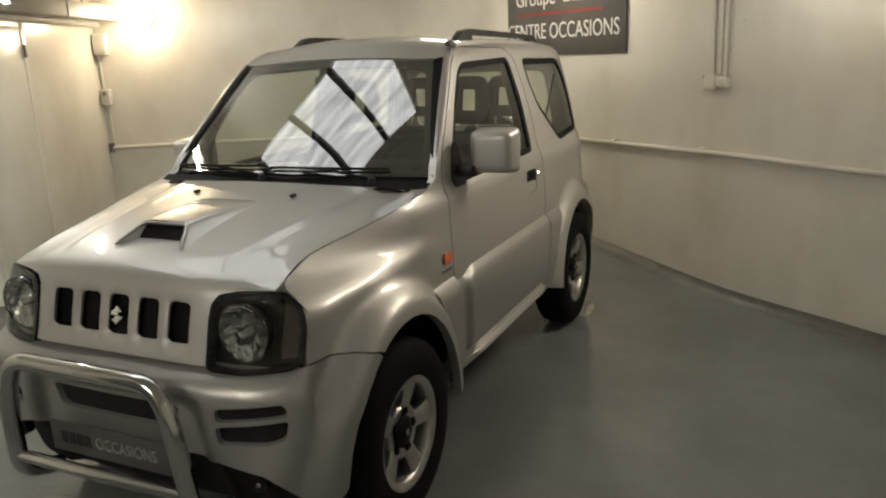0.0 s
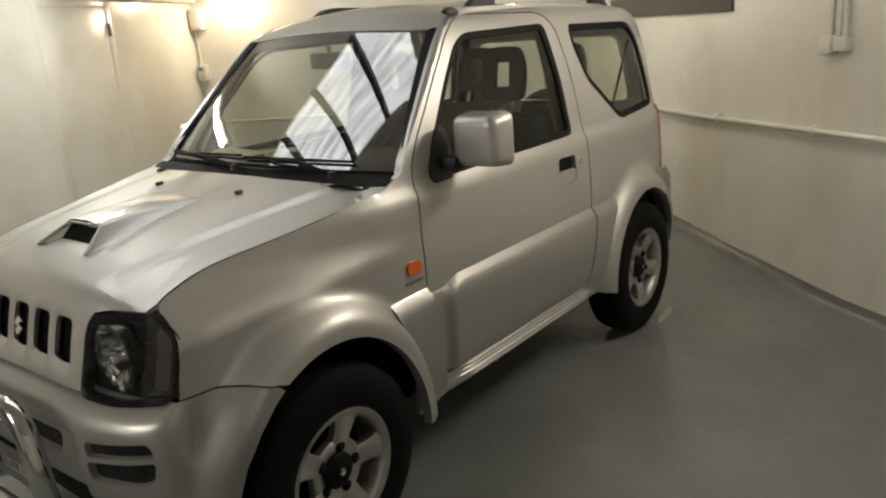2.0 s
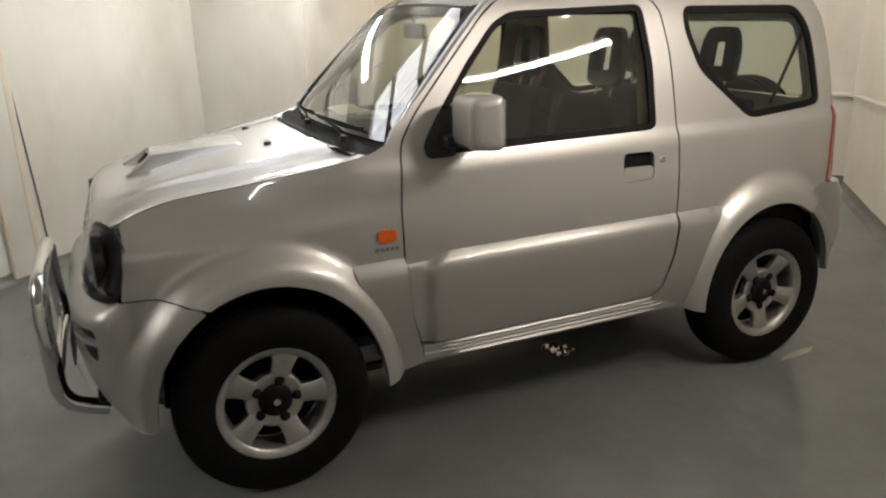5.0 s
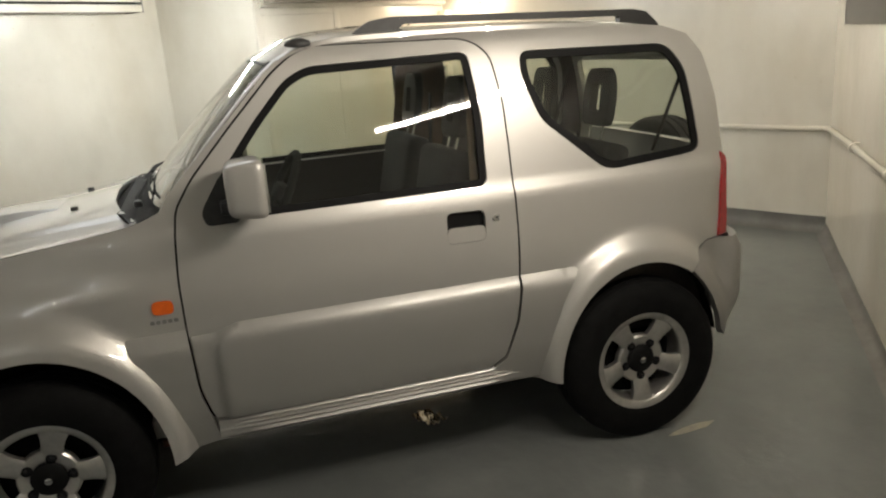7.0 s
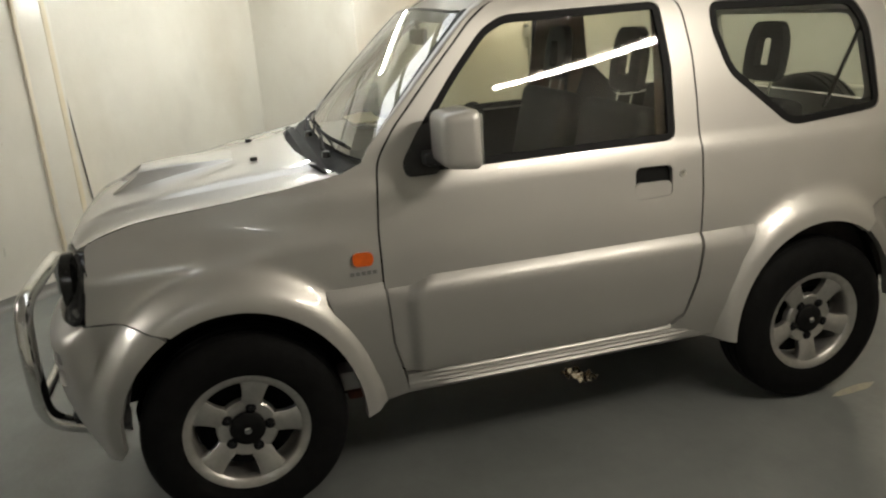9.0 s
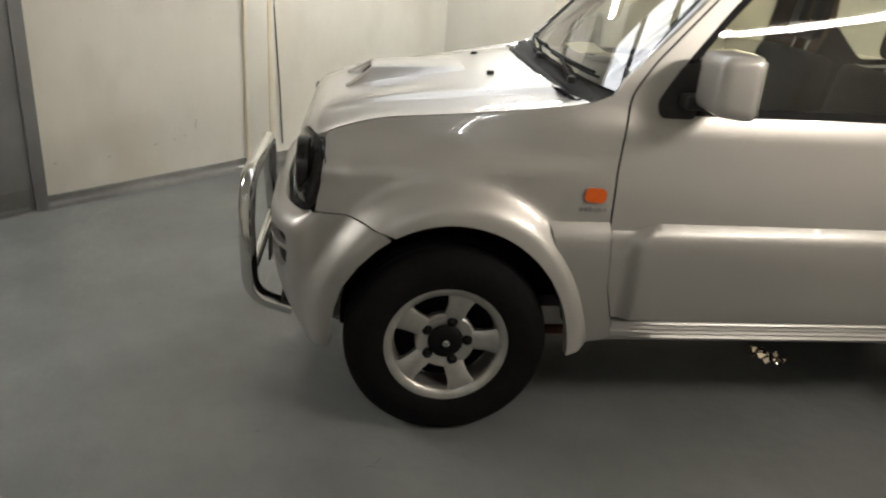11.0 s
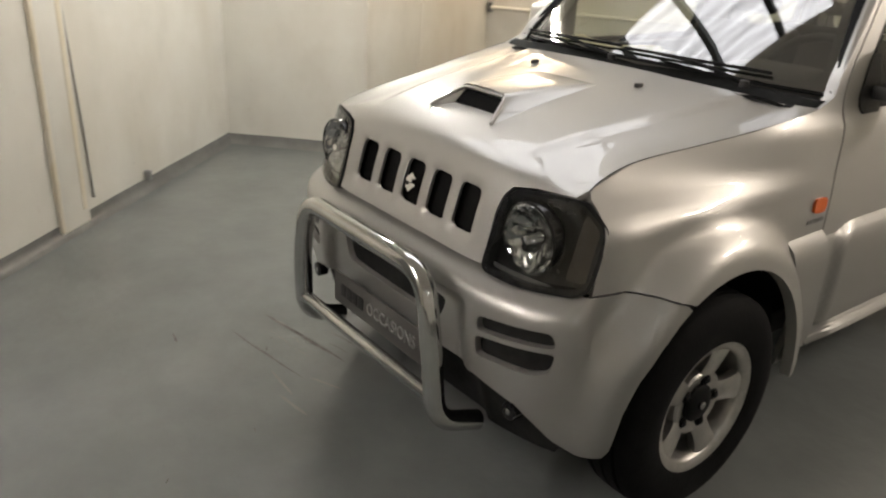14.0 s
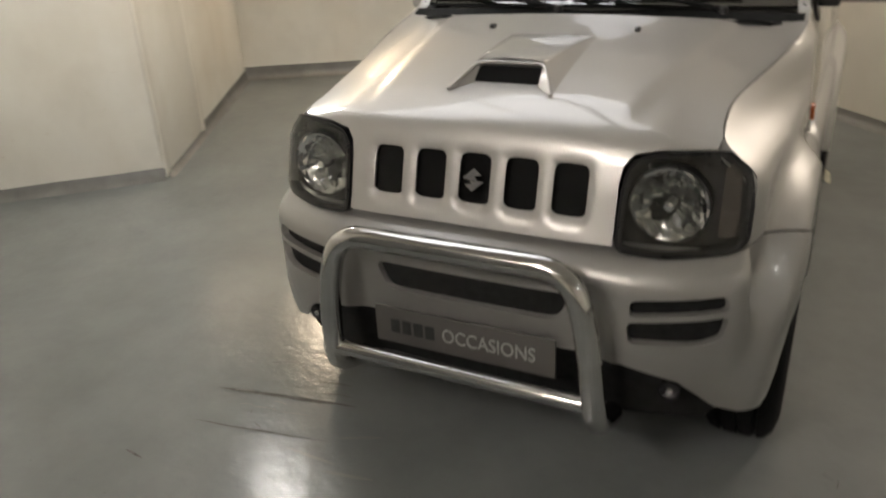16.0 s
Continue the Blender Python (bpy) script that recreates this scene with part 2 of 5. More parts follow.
def inside(poly, pts):
    P = np.asarray(poly, float)
    Q = np.roll(P, -1, 0)
    x, y = pts[:, 0:1], pts[:, 1:2]
    cond = (P[:, 1] > y) != (Q[:, 1] > y)
    dy = np.where(np.abs(Q[:, 1] - P[:, 1]) < 1e-12, 1e-12, Q[:, 1] - P[:, 1])
    xi = P[:, 0] + (y - P[:, 1]) / dy * (Q[:, 0] - P[:, 0])
    return (np.sum(cond & (x < xi), 1) % 2) == 1


def panel(outline, holes, f, step, out, flange=0.018, bm=None):
    """A sheet with a smooth shape f(a, b) -> point inside an outline and outside its holes, its edges turned in."""
    from mathutils.geometry import delaunay_2d_cdt
    loops = [dense(outline, step)] + [dense(h, step * 0.7) for h in holes]
    verts, edges = [], []
    for lp in loops:
        s = len(verts)
        verts += lp
        edges += [(s + i, s + (i + 1) % len(lp)) for i in range(len(lp))]
    A = np.array(verts)
    lo, hi = A.min(0), A.max(0)
    gx, gy = np.meshgrid(np.arange(lo[0], hi[0], step), np.arange(lo[1], hi[1], step))
    gx = gx + (np.arange(gx.shape[0]) % 2)[:, None] * step * 0.5
    G = np.stack([gx.ravel(), gy.ravel()], 1)
    ok = inside(loops[0], G)
    for h in loops[1:]:
        ok &= ~inside(h, G)
    G = G[ok]
    if len(G):
        d = np.min(np.hypot(G[:, None, 0] - A[None, :, 0], G[:, None, 1] - A[None, :, 1]), 1)
        G = G[d > step * 0.55]
    allv = [Vector(v) for v in verts] + [Vector((float(g[0]), float(g[1]))) for g in G]
    ov, oe, of, *_ = delaunay_2d_cdt(allv, edges, [], 0, 1e-6)
    V = np.array([(v.x, v.y) for v in ov])
    cen = np.array([V[list(t)].mean(0) for t in of])
    ok = inside(loops[0], cen)
    for h in loops[1:]:
        ok &= ~inside(h, cen)
    b = bmesh.new()
    used = {}

    def vert(i):
        if i not in used:
            used[i] = b.verts.new(f(float(V[i][0]), float(V[i][1])))
        return used[i]
    for t, k in zip(of, ok):
        if k:
            try:
                b.faces.new([vert(i) for i in t])
            except ValueError:
                pass
    b.normal_update()
    o = Vector(out)
    if sum(fc.normal.dot(o) * fc.calc_area() for fc in b.faces) < 0:
        bmesh.ops.reverse_faces(b, faces=b.faces[:])
    b.normal_update()
    if flange:
        for v in b.verts:
            v.normal_update()
        normals = {v: v.normal.copy() for v in b.verts}
        bd = [e for e in b.edges if e.is_boundary]
        inner = {}
        for e in bd:
            for v in e.verts:
                if v not in inner:
                    inner[v] = b.verts.new(v.co - normals[v] * flange)
        for e in bd:
            fc = e.link_faces[0]
            a, c = e.verts
            for lp in fc.loops:
                if lp.edge == e:
                    a, c = lp.vert, lp.link_loop_next.vert
            b.faces.new((c, a, inner[a], inner[c]))
            e.smooth = False
        b.normal_update()
    return b if bm is None else merge(bm, b)


def curve1(pts):
    """A smooth function through (x, y) points."""
    X = [p[0] for p in pts]
    Y = [p[1] for p in pts]
    n = len(X)
    T = []
    for i in range(n):
        if i == 0 or i == n - 1:
            j = 0 if i == 0 else n - 2
            T.append((Y[j + 1] - Y[j]) / (X[j + 1] - X[j]))
        else:
            s0, s1 = (Y[i] - Y[i - 1]) / (X[i] - X[i - 1]), (Y[i + 1] - Y[i]) / (X[i + 1] - X[i])
            T.append(0.0 if s0 * s1 <= 0 else 2 * s0 * s1 / (s0 + s1))

    def g(x):
        if x <= X[0]:
            return Y[0] + T[0] * (x - X[0])
        if x >= X[-1]:
            return Y[-1] + T[-1] * (x - X[-1])
        i = max(k for k in range(n - 1) if X[k] <= x)
        h = X[i + 1] - X[i]
        t = (x - X[i]) / h
        return ((2 * t ** 3 - 3 * t * t + 1) * Y[i] + (t ** 3 - 2 * t * t + t) * h * T[i]
                + (-2 * t ** 3 + 3 * t * t) * Y[i + 1] + (t ** 3 - t * t) * h * T[i + 1])
    return g


def sstep(t):
    t = min(1.0, max(0.0, t))
    return t * t * (3 - 2 * t)


# ---- the room ----
# plan of the walls, clockwise seen from above
W_LEFT_NEAR = (2.40, -6.06)
W_CORNER_L = (-3.77, 0.39)
W_JOG = (-2.99, 1.13)
W_BACK_L = (-3.78, 2.89)
W_BACK_R = (-0.68, 4.49)
W_RIGHT_NEAR = (5.87, 0.04)
PLAN = [W_LEFT_NEAR, W_CORNER_L, W_JOG, W_BACK_L, W_BACK_R, W_RIGHT_NEAR]
NAMES = ["wall_left", "wall_step", "wall_side", "wall_back", "wall_right", "wall_entrance"]
CEIL = 2.46


def ramp(x, y):
    h = -0.045 * x + 0.1118 * y - 0.2627
    return 0.5 * (h + math.sqrt(h * h + 0.0004)) - 0.0003


def wall_frame(a, b):
    d = Vector((b[0] - a[0], b[1] - a[1], 0))
    L = d.length
    d.normalize()
    n = Vector((d.y, -d.x, 0))
    return Vector((a[0], a[1], 0)), d, n, L


def on_wall(i, s, out, z):
    a, d, n, L = wall_frame(PLAN[i], PLAN[(i + 1) % len(PLAN)])
    return a + d * s + n * out + Vector((0, 0, z))


def wall_matrix(i, s, out, z):
    """A pose on a wall: x along it, y out into the room, z up."""
    a, d, n, L = wall_frame(PLAN[i], PLAN[(i + 1) % len(PLAN)])
    p = a + d * s + n * out + Vector((0, 0, z))
    m = Matrix.Identity(4)
    for r in range(3):
        m[r][0], m[r][1], m[r][2], m[r][3] = d[r], n[r], (0, 0, 1)[r], p[r]
    return m


def build_room():
    for i, name in enumerate(NAMES):
        a, d, n, L = wall_frame(PLAN[i], PLAN[(i + 1) % len(PLAN)])
        bm = bmesh.new()
        nx, nz = max(2, int(L / 0.3)), 9
        back = -0.12
        grid = [[bm.verts.new(a + d * (L * k / nx) + Vector((0, 0, -0.05 + (CEIL + 0.1) * j / nz))) for j in range(nz + 1)] for k in range(nx + 1)]
        for k in range(nx):
            for j in range(nz):
                bm.faces.new((grid[k][j], grid[k + 1][j], grid[k + 1][j + 1], grid[k][j + 1]))
        ext = bmesh.ops.extrude_face_region(bm, geom=bm.faces[:])
        for v in ext["geom"]:
            if isinstance(v, bmesh.types.BMVert):
                v.co += n * back
        bmesh.ops.recalc_face_normals(bm, faces=bm.faces[:])
        w = finish(name, bm, M_WALL, smooth=False)
        tagged(w, "off-white painted rough plaster wall with faint stains", "wall", kind="structure")
    # floor sheet, rising to a ramp at the far end
    bm = bmesh.new()
    N = 70
    vs = {}
    for i in range(N + 1):
        for j in range(N + 1):
            x, y = -5.2 + 12.0 * i / N, -6.5 + 12.6 * j / N
            vs[i, j] = bm.verts.new((x, y, ramp(x, y)))
    for i in range(N):
        for j in range(N):
            bm.faces.new((vs[i, j], vs[i + 1, j], vs[i + 1, j + 1], vs[i, j + 1]))
    tagged(finish("floor", bm, M_FLOOR), "glossy grey painted concrete floor with cracks and scuffs", "floor", kind="structure")
    bm = box(-5.2, 6.8, -6.5, 6.1, CEIL, CEIL + 0.1)
    tagged(finish("ceiling", bm, M_CEIL, smooth=False), "white painted concrete ceiling", "ceiling", kind="structure")
    # painted skirting
    tall = [0.07, 0.07, 0.075, 0.10, 0.062, 0.07]
    for i in range(6):
        a, d, n, L = wall_frame(PLAN[i], PLAN[(i + 1) % 6])
        bm = bmesh.new()
        m = max(2, int(L / 0.15))
        rows = []
        for k in range(m + 1):
            p = a + d * (L * k / m)
            zf = ramp(p.x, p.y)
            h = tall[i]
            wob = 0.004 * noise.noise(Vector((p.x * 3, p.y * 3, i)))
            rows.append([bm.verts.new(p + n * o + Vector((0, 0, z))) for o, z in ((0.001, zf + h + wob), (0.003, zf + h - 0.002 + wob), (0.006, zf + 0.05), (0.014, zf + 0.022), (0.034, zf + 0.006), (0.065, zf - 0.004))])
        for k in range(m):
            for j in range(len(rows[0]) - 1):
                bm.faces.new((rows[k][j], rows[k + 1][j], rows[k + 1][j + 1], rows[k][j + 1]))
        bmesh.ops.recalc_face_normals(bm, faces=bm.faces[:])
        tagged(finish("baseboard", bm, M_SKIRT), "grey painted skirting band at the foot of the wall", "baseboard", kind="structure")


build_room()


# ---- the lamps ----
def tube_lamp(m, length, strength, col):
    """A surface-mounted fluorescent batten; its length lies along x, it faces minus z."""
    lamp = thing("fluorescent_lamp", "white fluorescent batten lamp with one long glowing tube", "ceiling lamp", "fluorescent lamps", m)
    part("housing", box(-length / 2 - 0.04, length / 2 + 0.04, -0.045, 0.045, -0.05, 0, 0.006), M_PVC, lamp)
    for s in (-1, 1):
        part("socket", box(s * length / 2 - 0.012, s * length / 2 + 0.012, -0.018, 0.018, -0.115, -0.05, 0.004), M_PVC, lamp)
    bm = lathe([(-length / 2, 0.0), (-length / 2, 0.016), (length / 2, 0.016), (length / 2, 0.0)], 14, "x", m=Matrix.Translation((0, 0, -0.09)))
    part("tube", bm, mat("fluorescent_tube_glow", (0.9, 0.9, 0.9), 0.4, emit=col, strength=strength), lamp, "glowing white tube")
    return lamp


def light_strip(name, loc, size_x, size_y, energy, col, rot):
    li = bpy.data.lights.new(name, "AREA")
    li.shape, li.size, li.size_y, li.energy, li.color = "RECTANGLE", size_x, size_y, energy, col
    ob = new(name, li)
    ob.matrix_basis = rot
    ob.location = loc
    return ob


# batten over the far side of the bonnet, hung under the ceiling
LAMP_Z = 2.088
lamp_a = tube_lamp(pose(-2.08, 0.68, LAMP_Z + 0.09, 0, 0, 131.4), 1.2, 122.0, (0.98, 1.0, 0.95))
for sx in (-0.45, 0.45):
    part("hanger", box(sx - 0.006, sx + 0.006, -0.006, 0.006, 0, CEIL - LAMP_Z - 0.09), M_PVC, lamp_a)


def wall_s(i, x, y):
    a, d, n, L = wall_frame(PLAN[i], PLAN[(i + 1) % 6])
    return (Vector((x, y, 0)) - a).dot(d)


# batten hung low along the right wall
LOW_Z = 2.12
low = tube_lamp(pose(2.08, 2.04, LOW_Z + 0.09, 0, 0, 128), 1.0, 20.0, (1.0, 0.92, 0.80))
for sx in (-0.4, 0.4):
    part("hanger", box(sx - 0.006, sx + 0.006, -0.006, 0.006, 0, CEIL - LOW_Z - 0.09), M_PVC, low)
# added area light: brightens the car side without a hot spot on the wall
light_strip("tube_fill", (2.056, 2.022, LOW_Z - 0.004), 1.0, 0.04, 20, (1.0, 0.92, 0.80), look((0, 0, 0), (-0.788, -0.616, -0.3)))


# a second batten further back towards the entrance
tube_lamp(pose(-0.13, -3.24, CEIL - 0.001, 0, 0, 133.7), 1.2, 225.0, (1.0, 0.96, 0.90))


# an unseen cooler batten, added as fill for the fender and right wall
tube_lamp(pose(3.9, -1.3, CEIL - 0.001, 0, 0, 146), 1.2, 36.0, (0.92, 0.97, 1.0))


# and an unseen one behind the car, added to brighten the rear walls
tube_lamp(pose(-0.35, 3.1, CEIL - 0.001, 0, 0, 138.2), 1.2, 68.0, (1.0, 0.93, 0.80))


# skylight over the front of the car
def skylight():
    z = CEIL - 0.035
    su, sv = Vector((-0.731, 0.682, 0)), Vector((0.682, 0.731, 0))
    m = Matrix.Identity(4)
    for r in range(3):
        m[r][0], m[r][1] = su[r], sv[r]
    sky = thing("window_1", "long dirty skylight with dark glazing bars", "skylight", m=Matrix.Translation((0, 0, z)) @ m, kind="structure")
    u0, u1, v0, v1 = 0.11, 0.97, -1.22, 0.68
    bars = [-0.73, -0.19, 0.29]
    edges = [v0] + bars + [v1]
    for a, b in zip(edges[:-1], edges[1:]):
        part("pane", box(u0, u1, a + 0.02, b - 0.02, 0.0, 0.012), M_SKY, sky, smooth=False)
    for b in bars:
        part("glazing_bar", box(u0, u1, b - 0.022, b + 0.022, -0.045, 0.012, 0.004), M_BLACK, sky)
    for x0, x1, y0, y1 in ((u0 - 0.05, u0, v0 - 0.05, v1 + 0.05), (u1, u1 + 0.05, v0 - 0.05, v1 + 0.05), (u0, u1, v0 - 0.05, v0), (u0, u1, v1, v1 + 0.05)):
        part("window_frame", box(x0, x1, y0, y1, -0.03, 0.06, 0.004), M_PVC, sky)


skylight()


def bulkhead(i, s, z):
    lamp = thing("wall_lamp", "round bulkhead wall lamp with a glaring warm bulb", "wall lamp", m=wall_matrix(i, s, 0, z))
    part("base", lathe([(0.0, 0.0), (0.0, 0.10), (0.03, 0.10), (0.035, 0.085), (0.035, 0.0)], 28, "y"), M_PVC, lamp)
    prof = [(0.036 + 0.075 * math.sin(math.pi / 2 * k / 7), 0.085 * math.cos(math.pi / 2 * k / 7)) for k in range(8)]
    part("globe", lathe(prof, 28, "y"), M_WARM, lamp, "glaring warm glass globe")
    li = bpy.data.lights.new("bulb_light", "POINT")
    li.energy, li.color, li.shadow_soft_size = 17, (1.0, 0.84, 0.62), 0.1
    ob = new("bulb_light", li)
    ob.location = on_wall(i, s, 0.22, z)


bulkhead(3, 0.46, 2.08)


# ---- the car: x to its left, y to its back, origin under the front axle ----
CAR = thing("off_road_car", "silver-beige three-door compact off-road car with chrome bull bar", "car")
prof_cab = curve1([(0.30, 0.700), (0.45, 0.715), (0.65, 0.728), (0.85, 0.732), (1.0, 0.724), (1.085, 0.718), (1.112, 0.712), (1.135, 0.698), (1.2, 0.682), (1.35, 0.647),
                   (1.5, 0.606), (1.6, 0.576), (1.66, 0.552), (1.69, 0.528), (1.71, 0.495), (1.72, 0.455)])


def rake(y, z):
    """The windows and pillars lean back a little as the cab narrows upwards."""
    return y + (y - 0.45) * 0.0192 * sstep((z - 1.0) / 0.62)
prof_front = curve1([(0.30, 0.670), (0.5, 0.685), (0.77, 0.690), (0.87, 0.687), (0.903, 0.684), (0.922, 0.679), (0.942, 0.670), (0.965, 0.654), (0.985, 0.634), (1.005, 0.612), (1.03, 0.590), (1.12, 0.53)])


def side_x(y, z):
    w = sstep((y + 0.46) / 0.85)
    x = prof_front(z) * (1 - w) + prof_cab(z) * w
    if y > 2.40:
        x -= 0.085 * ((y - 2.40) / 0.33) ** 2.2
    zc = 0.905 + 0.05 * (y + 0.4)
    if z > zc - 0.02 and y < 0.52:
        fade = sstep((y + 0.47) / 0.05) * sstep((0.52 - y) / 0.45)
        x += fade * (0.006 * sstep((z - zc + 0.02) / 0.02) - 0.34 * min(0.07, max(0.0, z - zc)))
    if y < -0.32:
        x -= 0.024 * min(1.0, (-0.32 - y) / 0.11) ** 2 * (1 - 0.75 * sstep((z - 0.88) / 0.10))
    return x


ARCHES = ((0.0, 0.405, 0.447, 0.515, 0.585), (2.25, 0.378, 0.437, 0.475, 0.575))
LIP = 0.793


def flared_x(y, z, base=None):
    """The body side with the wheel arch flares drawn out of it."""
    x = side_x(y, z) if base is None else base
    for cy, ry, rz, oy, oz in ARCHES:
        dy, dz = y - cy, max(0.0, z - 0.334)
        r, ro = math.hypot(dy / ry, dz / rz), math.hypot(dy / oy, dz / oz)
        if ro < 1.0:
            q = (r - 1.0) / (r / ro - 1.0) if r > 1.0 else 0.0
            g = 1.0 - 0.16 * q - 0.84 * sstep((q - 0.30) / 0.70)
            if q > 0.97:
                g = min(g, (1.0 - q) / 0.03 * 0.04)
            x = x + (LIP - x) * g
    return x


EDGE_Z = curve1([(-0.46, 0.990), (-0.42, 1.004), (-0.385, 1.020), (-0.242, 1.059), (-0.05, 1.086), (0.126, 1.113), (0.407, 1.161), (0.482, 1.190)])
# the bonnet's middle line, from the foot of the grille over the nose to the windscreen
NOSE = [(-0.562, 0.770), (-0.546, 0.82), (-0.524, 0.90), (-0.506, 0.955), (-0.490, 0.995), (-0.472, 1.022), (-0.444, 1.042), (-0.405, 1.056), (-0.37, 1.065),
        (-0.2, 1.102), (0.0, 1.135), (0.14, 1.155), (0.30, 1.178), (0.42, 1.195)]
_s = [0.0]
for _i in range(1, len(NOSE)):
    _s.append(_s[-1] + math.dist(NOSE[_i], NOSE[_i - 1]))
nose_y = curve1(list(zip(_s, [p[0] for p in NOSE])))
nose_z = curve1(list(zip(_s, [p[1] for p in NOSE])))
S_END = _s[-1]


def back_off(x):
    a = max(0.0, abs(x) - 0.26)
    return 0.60 * a * a


def bonnet_pt(x, s):
    y, z = nose_y(s), nose_z(s)
    front = sstep((0.50 - s) / 0.5)
    y += back_off(x) * (0.25 + 0.75 * front)
    z -= 0.105 * x * x * sstep((s - 0.12) / 0.25)
    # raised middle field of the bonnet
    if s > 0.3:
        z += 0.009 * sstep((0.364 + 0.185 * (y + 0.384) - abs(x)) / 0.045 + 0.5) * sstep((s - 0.30) / 0.12)
    return Vector((x, y, z))


def lamp_pt(x, z):
    a = abs(x)
    y = -0.546 + (z - 0.84) * 0.30 + 0.60 * max(0.0, a - 0.26) ** 2 + 1.2 * max(0.0, a - 0.56) ** 2
    return Vector((x, y, z))


def s_of_y(y):
    lo, hi = 0.0, S_END
    for _ in range(40):
        mid = (lo + hi) / 2
        if nose_y(mid) < y:
            lo = mid
        else:
            hi = mid
    return lo


def arc(cy, cz, ry, rz, a0, a1, n=22):
    return [(cy + ry * math.cos(radians(a0 + (a1 - a0) * k / n)), cz + rz * math.sin(radians(a0 + (a1 - a0) * k / n))) for k in range(n + 1)]


DOOR = loop2([(0.537, 1.190), (0.524, 1.10), (0.513, 0.955), (0.514, 0.76), (0.525, 0.56), (0.556, 0.437), (1.585, 0.437), (1.655, 0.48),
              (1.703, 0.615), (1.731, 0.775), (1.737, 0.975), (1.728, 1.26), (1.718, 1.44), (1.69, 1.605), (1.645, 1.652), (1.585, 1.674), (1.06, 1.686), (0.985, 1.664),
              (0.905, 1.606), (0.735, 1.430), (0.60, 1.283)], 0.03, 3)
DOOR_WIN = loop2([(0.622, 1.140), (0.635, 1.19), (0.708, 1.303), (0.826, 1.451), (0.942, 1.577), (1.022, 1.616), (1.605, 1.625), (1.63, 1.40), (1.632, 1.145)], 0.035, 4)
REAR_WIN = loop2([(1.812, 1.612), (2.425, 1.598), (2.50, 1.50), (2.558, 1.175), (2.13, 1.145), (1.87, 1.36), (1.81, 1.52)], 0.05, 5)


def offset_loop(lp, d):
    """Shrinks (d > 0) an outline towards its inside."""
    n = len(lp)
    area = sum(lp[i][0] * lp[(i + 1) % n][1] - lp[(i + 1) % n][0] * lp[i][1] for i in range(n))
    sg = 1 if area > 0 else -1
    out = []
    for i in range(n):
        a, p, c = Vector(lp[i - 1]), Vector(lp[i]), Vector(lp[(i + 1) % n])
        t = c - a
        if t.length < 1e-9:
            out.append(tuple(p))
            continue
        t.normalize()
        out.append((p.x - t.y * sg * d, p.y + t.x * sg * d))
    return out


SIDE = ([(-0.440, 0.770), (-0.424, 0.87), (-0.413, 0.94), (-0.410, 0.975), (-0.412, 0.997), (-0.402, 1.011), (-0.385, 1.020), (-0.242, 1.059), (-0.05, 1.086), (0.126, 1.113), (0.407, 1.161), (0.482, 1.190), (0.512, 1.238),
         (0.700, 1.424), (0.872, 1.600), (0.925, 1.645), (0.975, 1.673), (1.06, 1.698), (1.2, 1.711), (1.6, 1.714), (2.2, 1.696), (2.43, 1.668), (2.535, 1.632),
         (2.605, 1.55), (2.665, 1.38), (2.705, 1.14), (2.712, 0.805), (2.58, 0.803), (2.53, 0.78)]
        + arc(2.25, 0.334, 0.378, 0.437, 57, 180, 34) + [(1.872, 0.33), (1.80, 0.345), (0.47, 0.345), (0.405, 0.325)] + arc(0, 0.334, 0.405, 0.447, 0, 117, 34)
        + [(-0.215, 0.744), (-0.28, 0.764), (-0.36, 0.774)])


def mirrored(f, s):
    return lambda a, b: Vector((f(a, b).x * s, f(a, b).y, f(a, b).z))


def side_f(off=0.0):
    return lambda y, z: Vector((side_x(y, z) + off, rake(y, z), z))


clad_prof = curve1([(0.36, 0.735), (0.43, 0.752), (0.5, 0.764), (0.66, 0.768), (0.735, 0.764), (0.765, 0.752), (0.787, 0.731)])


def clad_f(notch):
    def g(y, z):
        x = clad_prof(z)
        if notch:
            edge = 0.605 + 0.05 * max(0.0, (z - 0.70) / 0.08) ** 2
            x -= 0.024 * sstep((edge + 0.012 - y) / 0.034)
        return Vector((x, y, z))
    return g


